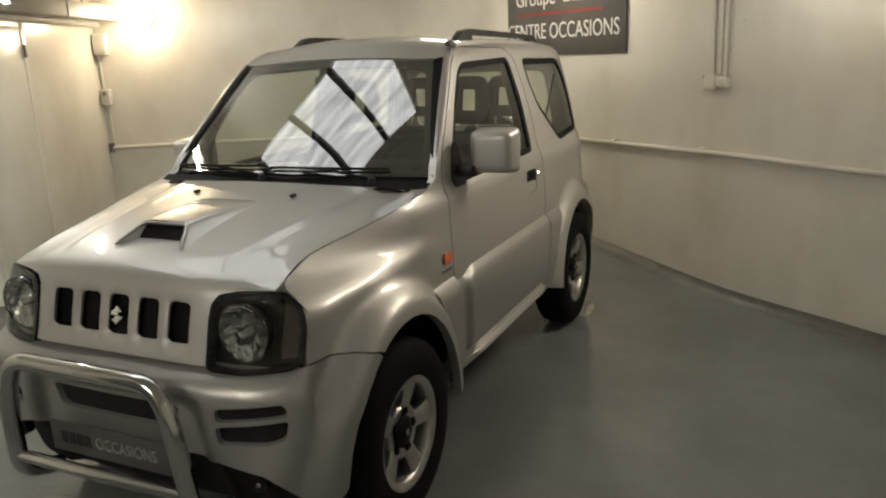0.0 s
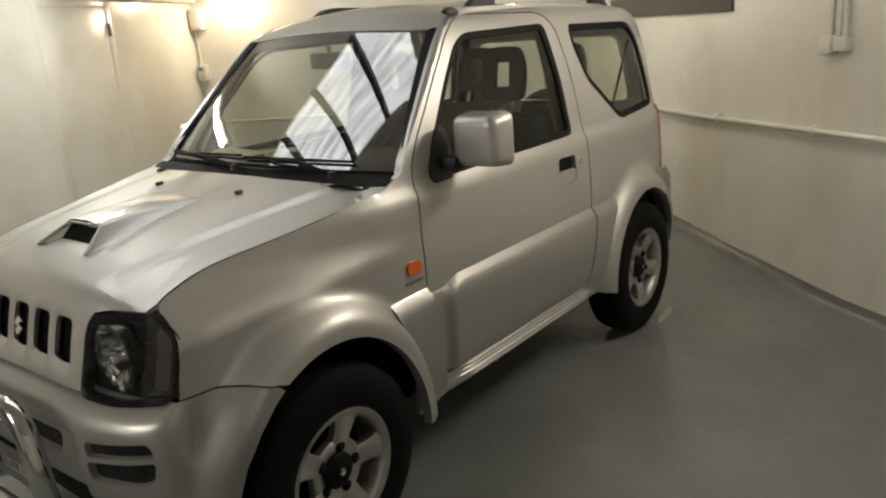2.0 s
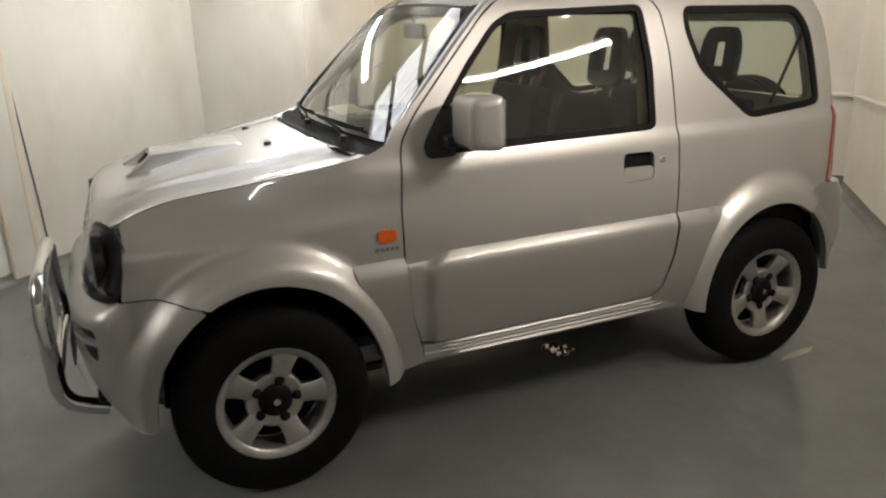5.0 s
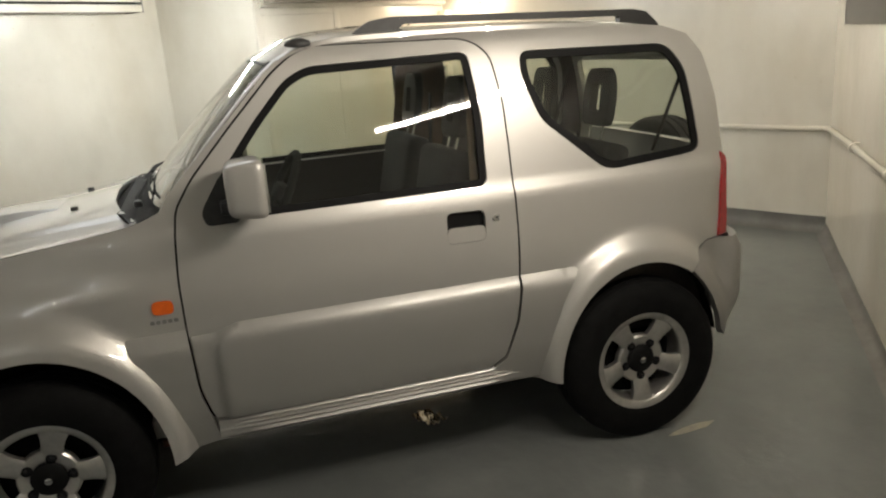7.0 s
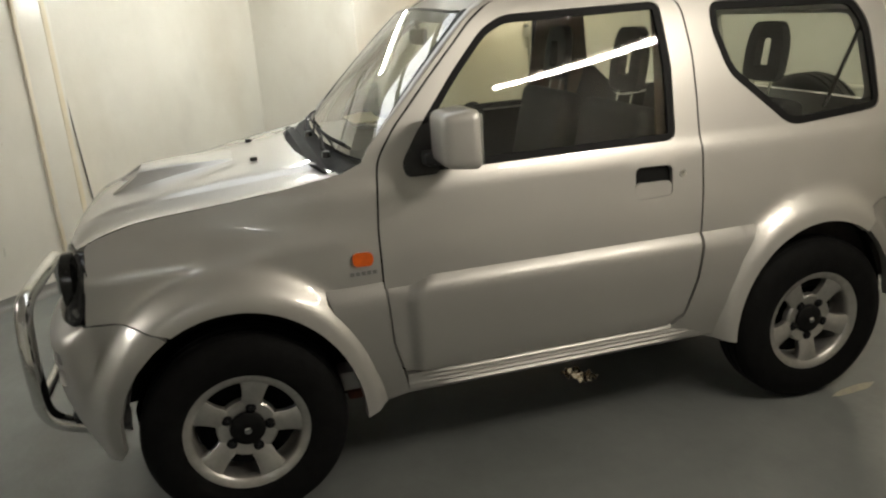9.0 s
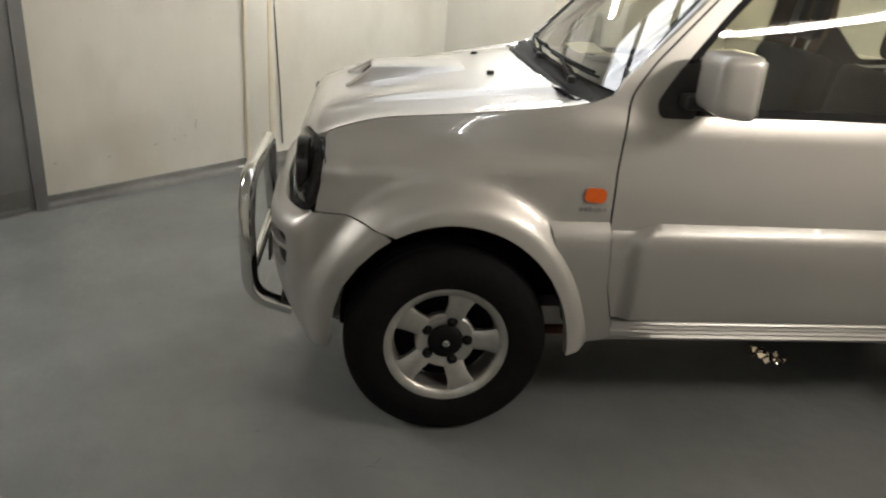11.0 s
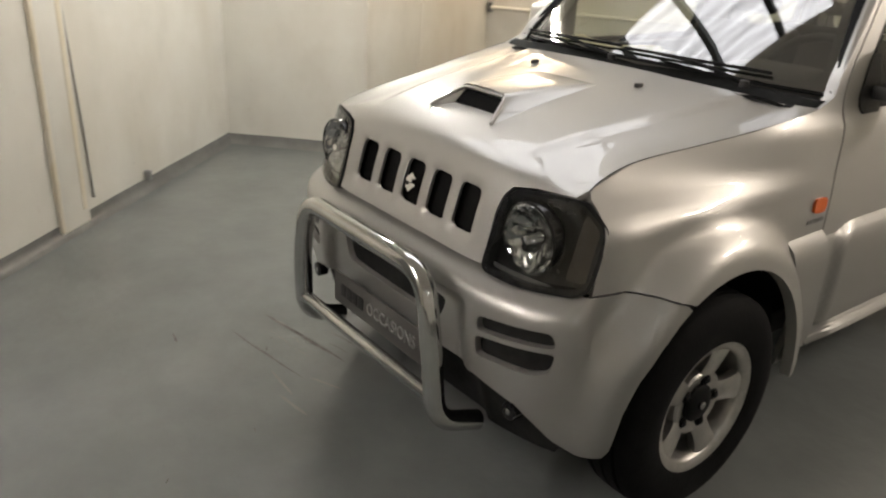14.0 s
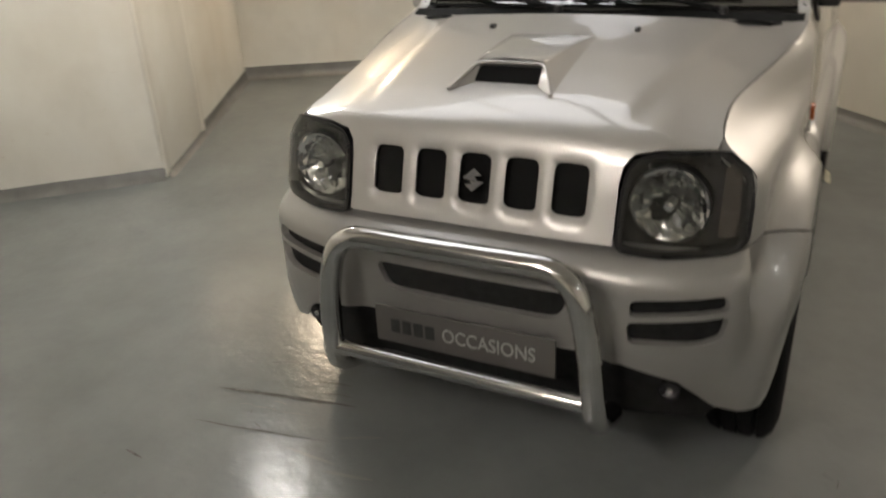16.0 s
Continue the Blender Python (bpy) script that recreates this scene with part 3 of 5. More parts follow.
for sd in (1, -1):
    out = (sd, 0, 0)
    win2 = offset_loop(REAR_WIN, -0.004)
    part("side_panel", panel(SIDE, [offset_loop(DOOR, -0.007), win2], mirrored(lambda y, z: Vector((flared_x(y, z), rake(y, z), z)), sd), 0.022, out, 0.035), M_PAINT, CAR, "silver-beige body side with flared wheel arches")
    # door with its glass, seal, mirror and handle
    recess = loop2([(1.462, 1.062), (1.612, 1.058), (1.612, 0.945), (1.462, 0.942)], 0.025, 4)
    door = part("door", panel(DOOR, [offset_loop(DOOR_WIN, -0.004), recess], mirrored(side_f(), sd), 0.03, out, 0.03), M_PAINT, CAR, "silver-beige door with black mirror foot")
    part("shut_line", panel(offset_loop(DOOR, -0.0085), [offset_loop(DOOR, 0.002)], mirrored(side_f(-0.005), sd), 0.03, out, 0.004), M_SEAL, CAR, "thin black gap round the door")
    part("handle_pocket", panel(recess, [], mirrored(side_f(-0.022), sd), 0.02, out, 0), M_SEAL, door)
    flap = loop2([(1.4635, 1.004), (1.6105, 1.001), (1.6105, 0.9465), (1.4635, 0.9435)], 0.022, 4)
    part("handle", panel(flap, [], mirrored(side_f(-0.002), sd), 0.02, out, 0.01), M_PAINT, door)
    part("lock", lathe([(0.0, 0.0), (0.003, 0.004), (0.003, 0.012), (0.0, 0.015), (-0.01, 0.015)], 18, "x", m=Matrix.Translation((sd * side_x(1.655, 1.02), 1.655, 1.02)) @ Matrix.Diagonal((sd, 1, 1, 1))), M_CHROME, door)
    part("window_seal", panel(offset_loop(DOOR_WIN, -0.003), [offset_loop(DOOR_WIN, 0.022)], mirrored(side_f(-0.006), sd), 0.02, out, 0.012), M_SEAL, door)
    part("window_glass", panel(offset_loop(DOOR_WIN, 0.015), [], mirrored(side_f(-0.013), sd), 0.05, out, 0), M_GLASS, door, "clear side window glass")
    tri = loop2([(0.625, 1.128), (0.615, 1.175), (0.69, 1.29), (0.74, 1.30), (0.74, 1.128)], 0.02, 3)
    foot = part("mirror_foot", panel(tri, [], mirrored(side_f(0.006), sd), 0.03, out, 0.02), M_BLACK, door)
    bm = box(0.69, 0.76, 0.68, 0.76, 1.165, 1.21, 0.012)
    bm.transform(Matrix.Diagonal((sd, 1, 1, 1)))
    bmesh.ops.recalc_face_normals(bm, faces=bm.faces[:])
    part("mirror_arm", bm, M_BLACK, door)
    bm = bmesh.new()
    bmesh.ops.create_cube(bm, size=1)
    for v in bm.verts:
        k = 0.86 if v.co.y < 0 else 1.0
        if sd > 0:
            v.co = (0.822 + v.co.x * 0.205 * k, 0.765 + v.co.y * 0.125, 1.262 + v.co.z * 0.195 * k)
        else:
            # folded against the door
            v.co = (0.765 + v.co.x * 0.115, 0.745 + v.co.y * 0.205, 1.225 + v.co.z * 0.185 * k)
    bmesh.ops.bevel(bm, geom=bm.edges[:], offset=0.035, segments=4, affect="EDGES", profile=0.6)
    bm.transform(Matrix.Diagonal((sd, 1, 1, 1)))
    bmesh.ops.recalc_face_normals(bm, faces=bm.faces[:])
    part("mirror_housing", bm, M_PAINT, door, "silver-beige wing mirror housing")
    bm = box(0.74, 0.905, 0.826, 0.832, 1.185, 1.34, 0.002) if sd > 0 else box(0.703, 0.709, 0.665, 0.825, 1.155, 1.30, 0.002)
    bm.transform(Matrix.Diagonal((sd, 1, 1, 1)))
    bmesh.ops.recalc_face_normals(bm, faces=bm.faces[:])
    part("mirror_glass", bm, M_CHROME, door)
    # rear side window
    part("rear_window_seal", panel(offset_loop(REAR_WIN, -0.002), [offset_loop(REAR_WIN, 0.026)], mirrored(side_f(-0.004), sd), 0.02, out, 0.012), M_SEAL, CAR)
    part("rear_side_window", panel(offset_loop(REAR_WIN, 0.018), [], mirrored(side_f(-0.010), sd), 0.05, out, 0), M_GLASS, CAR, "clear rear side window")
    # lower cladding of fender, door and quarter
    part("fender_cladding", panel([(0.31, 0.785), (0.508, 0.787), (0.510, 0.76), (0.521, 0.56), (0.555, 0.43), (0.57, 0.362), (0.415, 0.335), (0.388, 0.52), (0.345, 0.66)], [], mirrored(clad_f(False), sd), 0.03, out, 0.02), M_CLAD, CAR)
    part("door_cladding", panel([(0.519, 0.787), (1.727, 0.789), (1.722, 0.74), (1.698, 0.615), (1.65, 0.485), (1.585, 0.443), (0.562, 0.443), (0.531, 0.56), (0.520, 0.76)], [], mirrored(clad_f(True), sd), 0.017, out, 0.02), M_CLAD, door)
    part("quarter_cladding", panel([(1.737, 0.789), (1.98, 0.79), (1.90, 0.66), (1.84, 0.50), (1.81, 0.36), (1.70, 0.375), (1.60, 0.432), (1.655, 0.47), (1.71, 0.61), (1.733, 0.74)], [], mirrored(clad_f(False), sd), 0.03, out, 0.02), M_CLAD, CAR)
    # sill with ribs
    bm = bmesh.new()
    prof = [(0.69, 0.445), (0.752, 0.440), (0.760, 0.428), (0.752, 0.421), (0.763, 0.414), (0.755, 0.406), (0.765, 0.398), (0.757, 0.390), (0.764, 0.380), (0.752, 0.366), (0.69, 0.352)]
    n = 24
    rows = []
    for k in range(n + 1):
        y = 0.565 + (1.74 - 0.565) * k / n
        endf = sstep((y - 0.565) / 0.16) * sstep((1.74 - y) / 0.16)
        rows.append([bm.verts.new((sd * (0.745 + (x - 0.745) * (endf if x > 0.745 else 1) - 0.004), y, z - 0.008 * (1 - endf) * (z > 0.4))) for x, z in prof])
    for k in range(n):
        for j in range(len(prof) - 1):
            bm.faces.new((rows[k][j], rows[k][j + 1], rows[k + 1][j + 1], rows[k + 1][j]))
    bmesh.ops.recalc_face_normals(bm, faces=bm.faces[:])
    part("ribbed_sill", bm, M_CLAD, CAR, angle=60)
    # wheel arch flares
    for cy, rin_y, rin_z in ((0.0, 0.405, 0.447), (2.25, 0.375, 0.437)):
        bm = lathe([(0.30, 0.30), (0.302, 1.0), (0.60, 1.0), (0.70, 1.0)], 30, "x", a0=8, a1=172)
        bm.transform(Matrix.Translation((0, cy, 0.334)) @ Matrix.Diagonal((sd, rin_y + 0.012, rin_z + 0.012, 1)))
        part("arch_liner", bm, M_DARK, CAR)
    part("inner_sill", box(sd * 0.60 - 0.05, sd * 0.60 + 0.05, 0.335, 0.43, 0.365, 0.44, 0.012), M_CLAD, CAR)
    part("brake_hose", tube(rounded([(sd * 0.66, -0.30, 0.66), (sd * 0.70, -0.36, 0.62), (sd * 0.705, -0.375, 0.57), (sd * 0.68, -0.37, 0.50), (sd * 0.69, -0.385, 0.44)], 0.03), 0.011, 8), M_BLACK, CAR)
    part("liner_flap", panel([(-0.36, 0.40), (-0.40, 0.42), (-0.392, 0.50), (-0.372, 0.56), (-0.345, 0.61), (-0.33, 0.575), (-0.352, 0.50)], [], lambda y, z: Vector((sd * (0.715 + 0.012 * math.sin(z * 90)), y, z)), 0.015, out, 0.006), M_BLACK, CAR, "ragged black wheel arch liner")
    part("sill_bracket", box(sd * 0.62 - 0.04, sd * 0.62 + 0.04, 0.36, 0.425, 0.335, 0.362, 0.006), M_RUST, CAR, "rust-brown bracket behind the wheel")
    # indicator and badge
    ind = loop2([(0.412, 0.902), (0.482, 0.900), (0.482, 0.853), (0.412, 0.855)], 0.02, 5)
    part("side_indicator", panel(ind, [], mirrored(side_f(0.008), sd), 0.012, out, 0.01), M_ORANGE, CAR, "orange side indicator")
    bm = bmesh.new()
    for k in range(5):
        merge(bm, panel([(0.40 + k * 0.019, 0.835), (0.414 + k * 0.019, 0.835), (0.414 + k * 0.019, 0.822), (0.40 + k * 0.019, 0.822)], [], mirrored(side_f(0.003), sd), 0.02, out, 0.002))
    part("badge", bm, M_STEEL, CAR)
    # tail lamp
    tl = [(2.645, 0.805), (2.705, 0.805), (2.712, 1.13), (2.68, 1.15)]
    part("tail_lamp", panel(tl, [], mirrored(side_f(0.006), sd), 0.03, out, 0.02), M_RED, CAR, "red tail lamp")

# roof, windscreen, bonnet
roof_edge = curve1([(0.85, 1.611), (0.92, 1.642), (0.975, 1.671), (1.06, 1.698), (1.2, 1.711), (1.6, 1.714), (2.2, 1.696), (2.43, 1.668), (2.535, 1.632), (2.62, 1.55)])


def roof_f(x, y):
    k = min(1.0, abs(x) / 0.512)
    ze = roof_edge(y)
    z = ze + 0.042 * (1 - k * k)
    return Vector((x, y, z))


hw = 0.512
ROOF = [(-hw, 0.918), (-0.41, 0.892), (-0.2, 0.870), (0, 0.864), (0.2, 0.870), (0.41, 0.892), (hw, 0.918), (hw, 1.6), (hw - 0.005, 2.2), (hw - 0.02, 2.45), (hw - 0.04, 2.54), (-hw + 0.04, 2.54), (-hw + 0.02, 2.45), (-hw + 0.005, 2.2), (-hw, 1.6)]
part("roof", panel(ROOF, [], roof_f, 0.04, (0, 0, 1), 0.01), M_PAINT, CAR, "silver-beige roof")
for sd in (1, -1):
    bm = bmesh.new()
    rows = []
    n = 40
    for k in range(n + 1):
        y = 0.918 + (2.60 - 0.918) * k / n
        ze = roof_edge(y)
        hwk = 0.498
        top = Vector((hwk * sd, y, ze + 0.004))
        bot = Vector((sd * (side_x(y, ze - 0.016) - 0.001), y, ze - 0.016))
        mid = (top + bot) / 2 + Vector((sd * 0.008, 0, 0.007))
        rows.append([bm.verts.new(p) for p in (top, top * 0.5 + mid * 0.5 + Vector((sd * 0.002, 0, 0.002)), mid, bot)])
    for k in range(n):
        for j in range(3):
            bm.faces.new((rows[k][j], rows[k + 1][j], rows[k + 1][j + 1], rows[k][j + 1]))
    bmesh.ops.recalc_face_normals(bm, faces=bm.faces[:])
    part("roof_edge", bm, M_PAINT, CAR)
    # roof rail
    rx = 0.455
    pts_o = [(1.19, 1.702), (1.235, 1.735), (1.285, 1.762), (1.36, 1.772), (2.36, 1.742), (2.42, 1.73), (2.465, 1.69), (2.485, 1.662)]
    hole = [(1.385, 1.728), (1.41, 1.744), (2.30, 1.719), (2.30, 1.692), (2.0, 1.702), (1.42, 1.716)]
    rail = panel(loop2(pts_o + [(2.30, 1.672), (1.35, 1.708)], 0.012, 3), [loop2(hole, 0.01, 3)], lambda y, z: Vector((sd * (rx + 0.018 - 0.02 * (y - 1.19)), rake(y, z), z)), 0.03, (sd, 0, 0), 0.036)
    part("roof_rail", rail, M_BLACK, CAR, "black roof rail")

part("antenna_base", lathe([(0.0, 0.03), (0.012, 0.027), (0.022, 0.012), (0.024, 0.0)], 16, "z", m=Matrix.Translation((0.525, 1.02, 1.695)) @ Matrix.Rotation(radians(25), 4, "Y") @ Matrix.Diagonal((0.7, 1.6, 1, 1))), M_BLACK, CAR)
W0, W1 = 0.676, 0.512


def ws_pt(u, t):
    x = u * (W0 + (W1 - W0) * t)
    y = (0.415 + 0.09 * x * x + 0.22 * x ** 4) * (1 - t) + (0.865 + 0.06 * x * x + 0.45 * x ** 4) * t
    z = (1.196 - 0.02 * x * x) * (1 - t) + (1.655 - 0.08 * x * x) * t
    y -= 0.018 * math.sin(math.pi * t)
    return Vector((x, y, z))


WS = loop2([(-1, 0.0), (1, 0.0), (1, 1), (-1, 1)], 0.06, 5)
part("windscreen", panel(offset_loop(WS, 0.01), [], ws_pt, 0.08, (0, -1, 1), 0), M_SCREEN, CAR, "raked windscreen glass")
part("windscreen_seal", panel(WS, [loop2([(-0.93, 0.05), (0.93, 0.05), (0.92, 0.93), (-0.92, 0.93)], 0.12, 6)], lambda u, t: ws_pt(u, t) - Vector((0, -0.004, 0.004)), 0.05, (0, -1, 1), 0.006), M_SEAL, CAR)
pil_y = curve1([(0, 0.482), (0.1, 0.513), (0.5, 0.690), (0.9, 0.872), (1, 0.930)])
pil_z = curve1([(0, 1.190), (0.1, 1.232), (0.5, 1.414), (0.9, 1.600), (1, 1.648)])


def loft(rows, name, material, label=""):
    bm = bmesh.new()
    grid = [[bm.verts.new(v) for v in row] for row in rows]
    for r0, r1 in zip(grid[:-1], grid[1:]):
        for j in range(len(r0) - 1):
            bm.faces.new((r0[j], r1[j], r1[j + 1], r0[j + 1]))
    bmesh.ops.recalc_face_normals(bm, faces=bm.faces[:])
    return part(name, bm, material, CAR, label)


for sd in (1, -1):
    seal, skin = [], []
    for k in range(25):
        t = k / 24
        p = ws_pt(sd * 0.972, t) + Vector((0, -0.004, 0.004))
        yk, zk = pil_y(t), pil_z(t)
        q = Vector((sd * (side_x(yk, zk) - 0.001), rake(yk, zk), zk))
        w = 0.30 + 0.28 * t
        e = p.lerp(q, w) + Vector((sd * 0.004, -0.002, 0.003))
        mid = e.lerp(q, 0.5) + Vector((sd * 0.004, -0.001, 0.002))
        seal.append((p, p.lerp(e, 0.5) + Vector((sd * 0.001, -0.002, 0.002)), e))
        skin.append((e + Vector((sd * 0.001, -0.001, 0.001)), e.lerp(mid, 0.5) + Vector((sd * 0.002, -0.001, 0.001)), mid, mid.lerp(q, 0.5) + Vector((sd * 0.002, 0, 0)), q))
    loft(seal, "windscreen_gasket", M_SEAL, "black rubber gasket beside the windscreen")
    loft(skin, "windscreen_pillar", M_PAINT)

COWL = [(-0.675, 0.40), (-0.45, 0.32), (-0.2, 0.285), (0.2, 0.285), (0.45, 0.32), (0.675, 0.40), (0.672, 0.50), (0.45, 0.46), (0, 0.425), (-0.45, 0.46), (-0.672, 0.50)]
cowl = part("cowl", panel(COWL, [], lambda x, y: Vector((x, y, 1.160 + 0.10 * (y - 0.30) - 0.02 * x * x + 0.012 * math.sin(y * 60))), 0.025, (0, 0, 1), 0.01), M_COWL, CAR, "black plastic windscreen cowl")
for x0, flip in ((0.44, 1), (-0.10, 1)):
    pivot = Vector((x0, 0.40, 1.190))
    tip = ws_pt((x0 - 0.50) / 0.62, 0.045) + Vector((0, -0.015, 0.010))
    mid = ws_pt((x0 - 0.22) / 0.64, 0.035) + Vector((0, -0.021, 0.014))
    arm = part("wiper", tube([pivot, pivot + Vector((-0.05, -0.005, 0.012)), mid, (mid + tip) / 2], [0.009, 0.008, 0.005, 0.004], 8), M_COWL, CAR, "black windscreen wiper")
    pts = [ws_pt((x0 + 0.02 - 0.52 * k / 8) / 0.63, 0.055 - 0.012 * k / 8) + Vector((0, -0.010, 0.009)) for k in range(9)]
    part("blade", tube(pts, 0.0055, 8), M_COWL, arm)
    part("cap", lathe([(0.0, 0.016), (0.02, 0.014), (0.026, 0.0)], 14, "z", m=Matrix.Translation(pivot - Vector((0, 0, 0.012)))), M_BLACK, arm)

# bonnet with the grille slots in its nose
half = []
for z in (0.772, 0.80, 0.86, 0.92, 0.96):
    lo = [s for s in np.linspace(0, 0.35, 200) if nose_z(s) >= z][0]
    half.append((0.372 if z < 0.94 else 0.378, float(lo)))
half += [(0.40, 0.232), (0.46, 0.250), (0.54, 0.262), (0.575, 0.268)]
for y in (-0.40, -0.36, -0.30, -0.2, -0.05, 0.1, 0.25, 0.36, 0.40):
    s = s_of_y(y - back_off(0.62) * 0.3)
    half.append((side_x(y, EDGE_Z(y)) - 0.005, s))
half.append((0.60, s_of_y(0.385)))
half.append((0.45, s_of_y(0.335)))
half.append((0.25, s_of_y(0.305)))
half.append((0.0, s_of_y(0.295)))
BON = half + [(-x, s) for x, s in half[::-1] if x > 0]
sl = lambda z: float([s for s in np.linspace(0, 0.35, 400) if nose_z(s) >= z][0])
S0, S1 = sl(0.825), sl(0.953)
SLOTS = [loop2([(c - 0.044, S0), (c + 0.044, S0), (c + 0.044, S1), (c - 0.044, S1)], 0.024, 5) for c in (-0.256, -0.128, 0.0, 0.128, 0.256)]


def bonnet_edge(x, s):
    """The bonnet, drawn down to the fender line at its sides."""
    p = bonnet_pt(x, s)
    if s > 0.20:
        ye = p.y
        ze, xe = EDGE_Z(ye), side_x(ye, EDGE_Z(ye))
        k = sstep((abs(x) - (xe - 0.16)) / 0.16) * sstep((s - 0.22) / 0.10)
        p.z = p.z * (1 - k) + (ze + 0.001) * k
    # rounded edges and dished lower lips of the slots
    if s < 0.30:
        for c in (-0.256, -0.128, 0.0, 0.128, 0.256):
            dx, ds = abs(x - c) - 0.044, abs(s - (S0 + S1) / 2) - (S1 - S0) / 2
            d = math.hypot(max(dx + 0.02, 0), max(ds + 0.02, 0)) - 0.02
            if d < 0.012:
                low = sstep((S0 + 0.02 - s) / 0.02)
                p.y += (0.006 + 0.010 * low) * (1 - max(0.0, d) / 0.012)
    return p


bonnet = part("bonnet", panel(BON, SLOTS, bonnet_edge, 0.016, (0, -0.4, 1), 0.016), M_PAINT, CAR, "silver-beige bonnet with five slots in its nose")
for c in (-0.256, -0.128, 0.0, 0.128, 0.256):
    # black sheet behind the slot, standing for the shade inside
    part("slot_shade_sheet", panel([(c - 0.055, S0 - 0.015), (c + 0.055, S0 - 0.015), (c + 0.055, S1 + 0.012), (c - 0.055, S1 + 0.012)], [], lambda x, q: bonnet_pt(x, q) + Vector((0, 0.034, -0.008)), 0.03, (0, -1, 0), 0), M_DARK, bonnet)
    for q in range(5):
        zz = 0.839 + q * 0.023
        part("slot_bar", box(c - 0.047, c + 0.047, -0.500 + q * 0.008, -0.496 + q * 0.008, zz, zz + 0.006), M_SEAL, bonnet)
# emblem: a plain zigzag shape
bm = bmesh.new()
for pts in ([(-0.036, 0.004), (0.0, 0.036), (0.028, 0.016), (0.004, 0.012), (0.012, 0.0), (-0.012, -0.002)], [(0.036, -0.004), (0.0, -0.036), (-0.028, -0.016), (-0.004, -0.012), (-0.010, -0.005), (0.014, -0.002)]):
    merge(bm, panel(pts, [], lambda a, b: Vector((0.8 * a, -0.530 + b * 0.24, 0.890 + 0.8 * b)), 0.02, (0, -1, 0), 0.008))
part("emblem", bm, M_CHROME, bonnet, "small chrome emblem")
# scoop: raised over the bonnet at its front, running out flat towards the windscreen
bm = bmesh.new()
rows = []
n = 18
for k in range(n + 1):
    t = k / n
    hh = 0.047 * (1 - t) ** 0.8 + 0.0008
    hwb, hwt = 0.152 - 0.014 * t, 0.094 + 0.022 * t
    row = []
    for xx, zz in ((-hwb, -0.008), (-hwb * 0.94, 0.02), (-hwt * 1.09, 0.86), (-hwt, 0.97), (-hwt * 0.85, 1.0), (0, 1.03), (hwt * 0.85, 1.0), (hwt, 0.97), (hwt * 1.09, 0.86), (hwb * 0.94, 0.02), (hwb, -0.008)):
        # the mouth leans back, its cheeks run forward to the bonnet
        y = -0.362 + 0.098 * max(0.0, zz) * (1 - t) + 0.44 * t
        row.append(bm.verts.new((xx, y, bonnet_edge(xx, s_of_y(y)).z + max(zz * hh, -0.004))))
    rows.append(row)
for k in range(n):
    for j in range(10):
        bm.faces.new((rows[k][j], rows[k][j + 1], rows[k + 1][j + 1], rows[k + 1][j]))
bmesh.ops.recalc_face_normals(bm, faces=bm.faces[:])
scoop = part("bonnet_scoop", bm, M_PAINT, bonnet, "raised silver-beige air scoop", angle=50)
zb = bonnet_edge(0.0, s_of_y(-0.31)).z
# black sheet across the mouth stands for the shade within
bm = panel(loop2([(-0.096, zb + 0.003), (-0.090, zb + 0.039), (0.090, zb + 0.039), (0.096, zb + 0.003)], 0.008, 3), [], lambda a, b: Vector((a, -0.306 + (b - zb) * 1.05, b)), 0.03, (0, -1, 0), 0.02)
part("scoop_shade_sheet", bm, M_DARK, scoop, "black sheet standing for the shade in the scoop mouth")
zl = [bonnet_edge(q, s_of_y(-0.318)).z for q in (0.134, 0.09)]
bm = tube(rounded([(-0.146, -0.358, zl[0] - 0.006), (-0.096, -0.266, zl[1] + 0.052), (0.096, -0.266, zl[1] + 0.052), (0.146, -0.358, zl[0] - 0.006)], 0.022), 0.0055, 10)
part("scoop_lip", bm, M_PAINT, scoop)
for sd in (1, -1):
    bm = panel([(sd * 0.094, zb - 0.006), (sd * 0.090, zb + 0.042), (sd * 0.148, zb - 0.008)], [], lambda a, b: Vector((a, -0.308 + (b - zb) * 1.0 - 0.9 * max(0.0, abs(a) - 0.094), b)), 0.02, (0, -1, 0), 0.006)
    part("scoop_cheek", bm, M_PAINT, scoop)
for sd in (1, -1):
    pts = [(sd * (side_x(y, EDGE_Z(y)) - 0.003), y, EDGE_Z(y) + 0.0004) for y in [-0.40 + 0.80 * k / 30 for k in range(31)]]
    part("shut_line", tube(pts, 0.0013, 6), M_SEAL, bonnet)
for x in (0.236, -0.236):
    zz = bonnet_edge(x, s_of_y(0.155)).z
    part("washer_nozzle", box(x - 0.008, x + 0.008, 0.142, 0.168, zz - 0.004, zz + 0.012, 0.004), M_BLACK, bonnet)

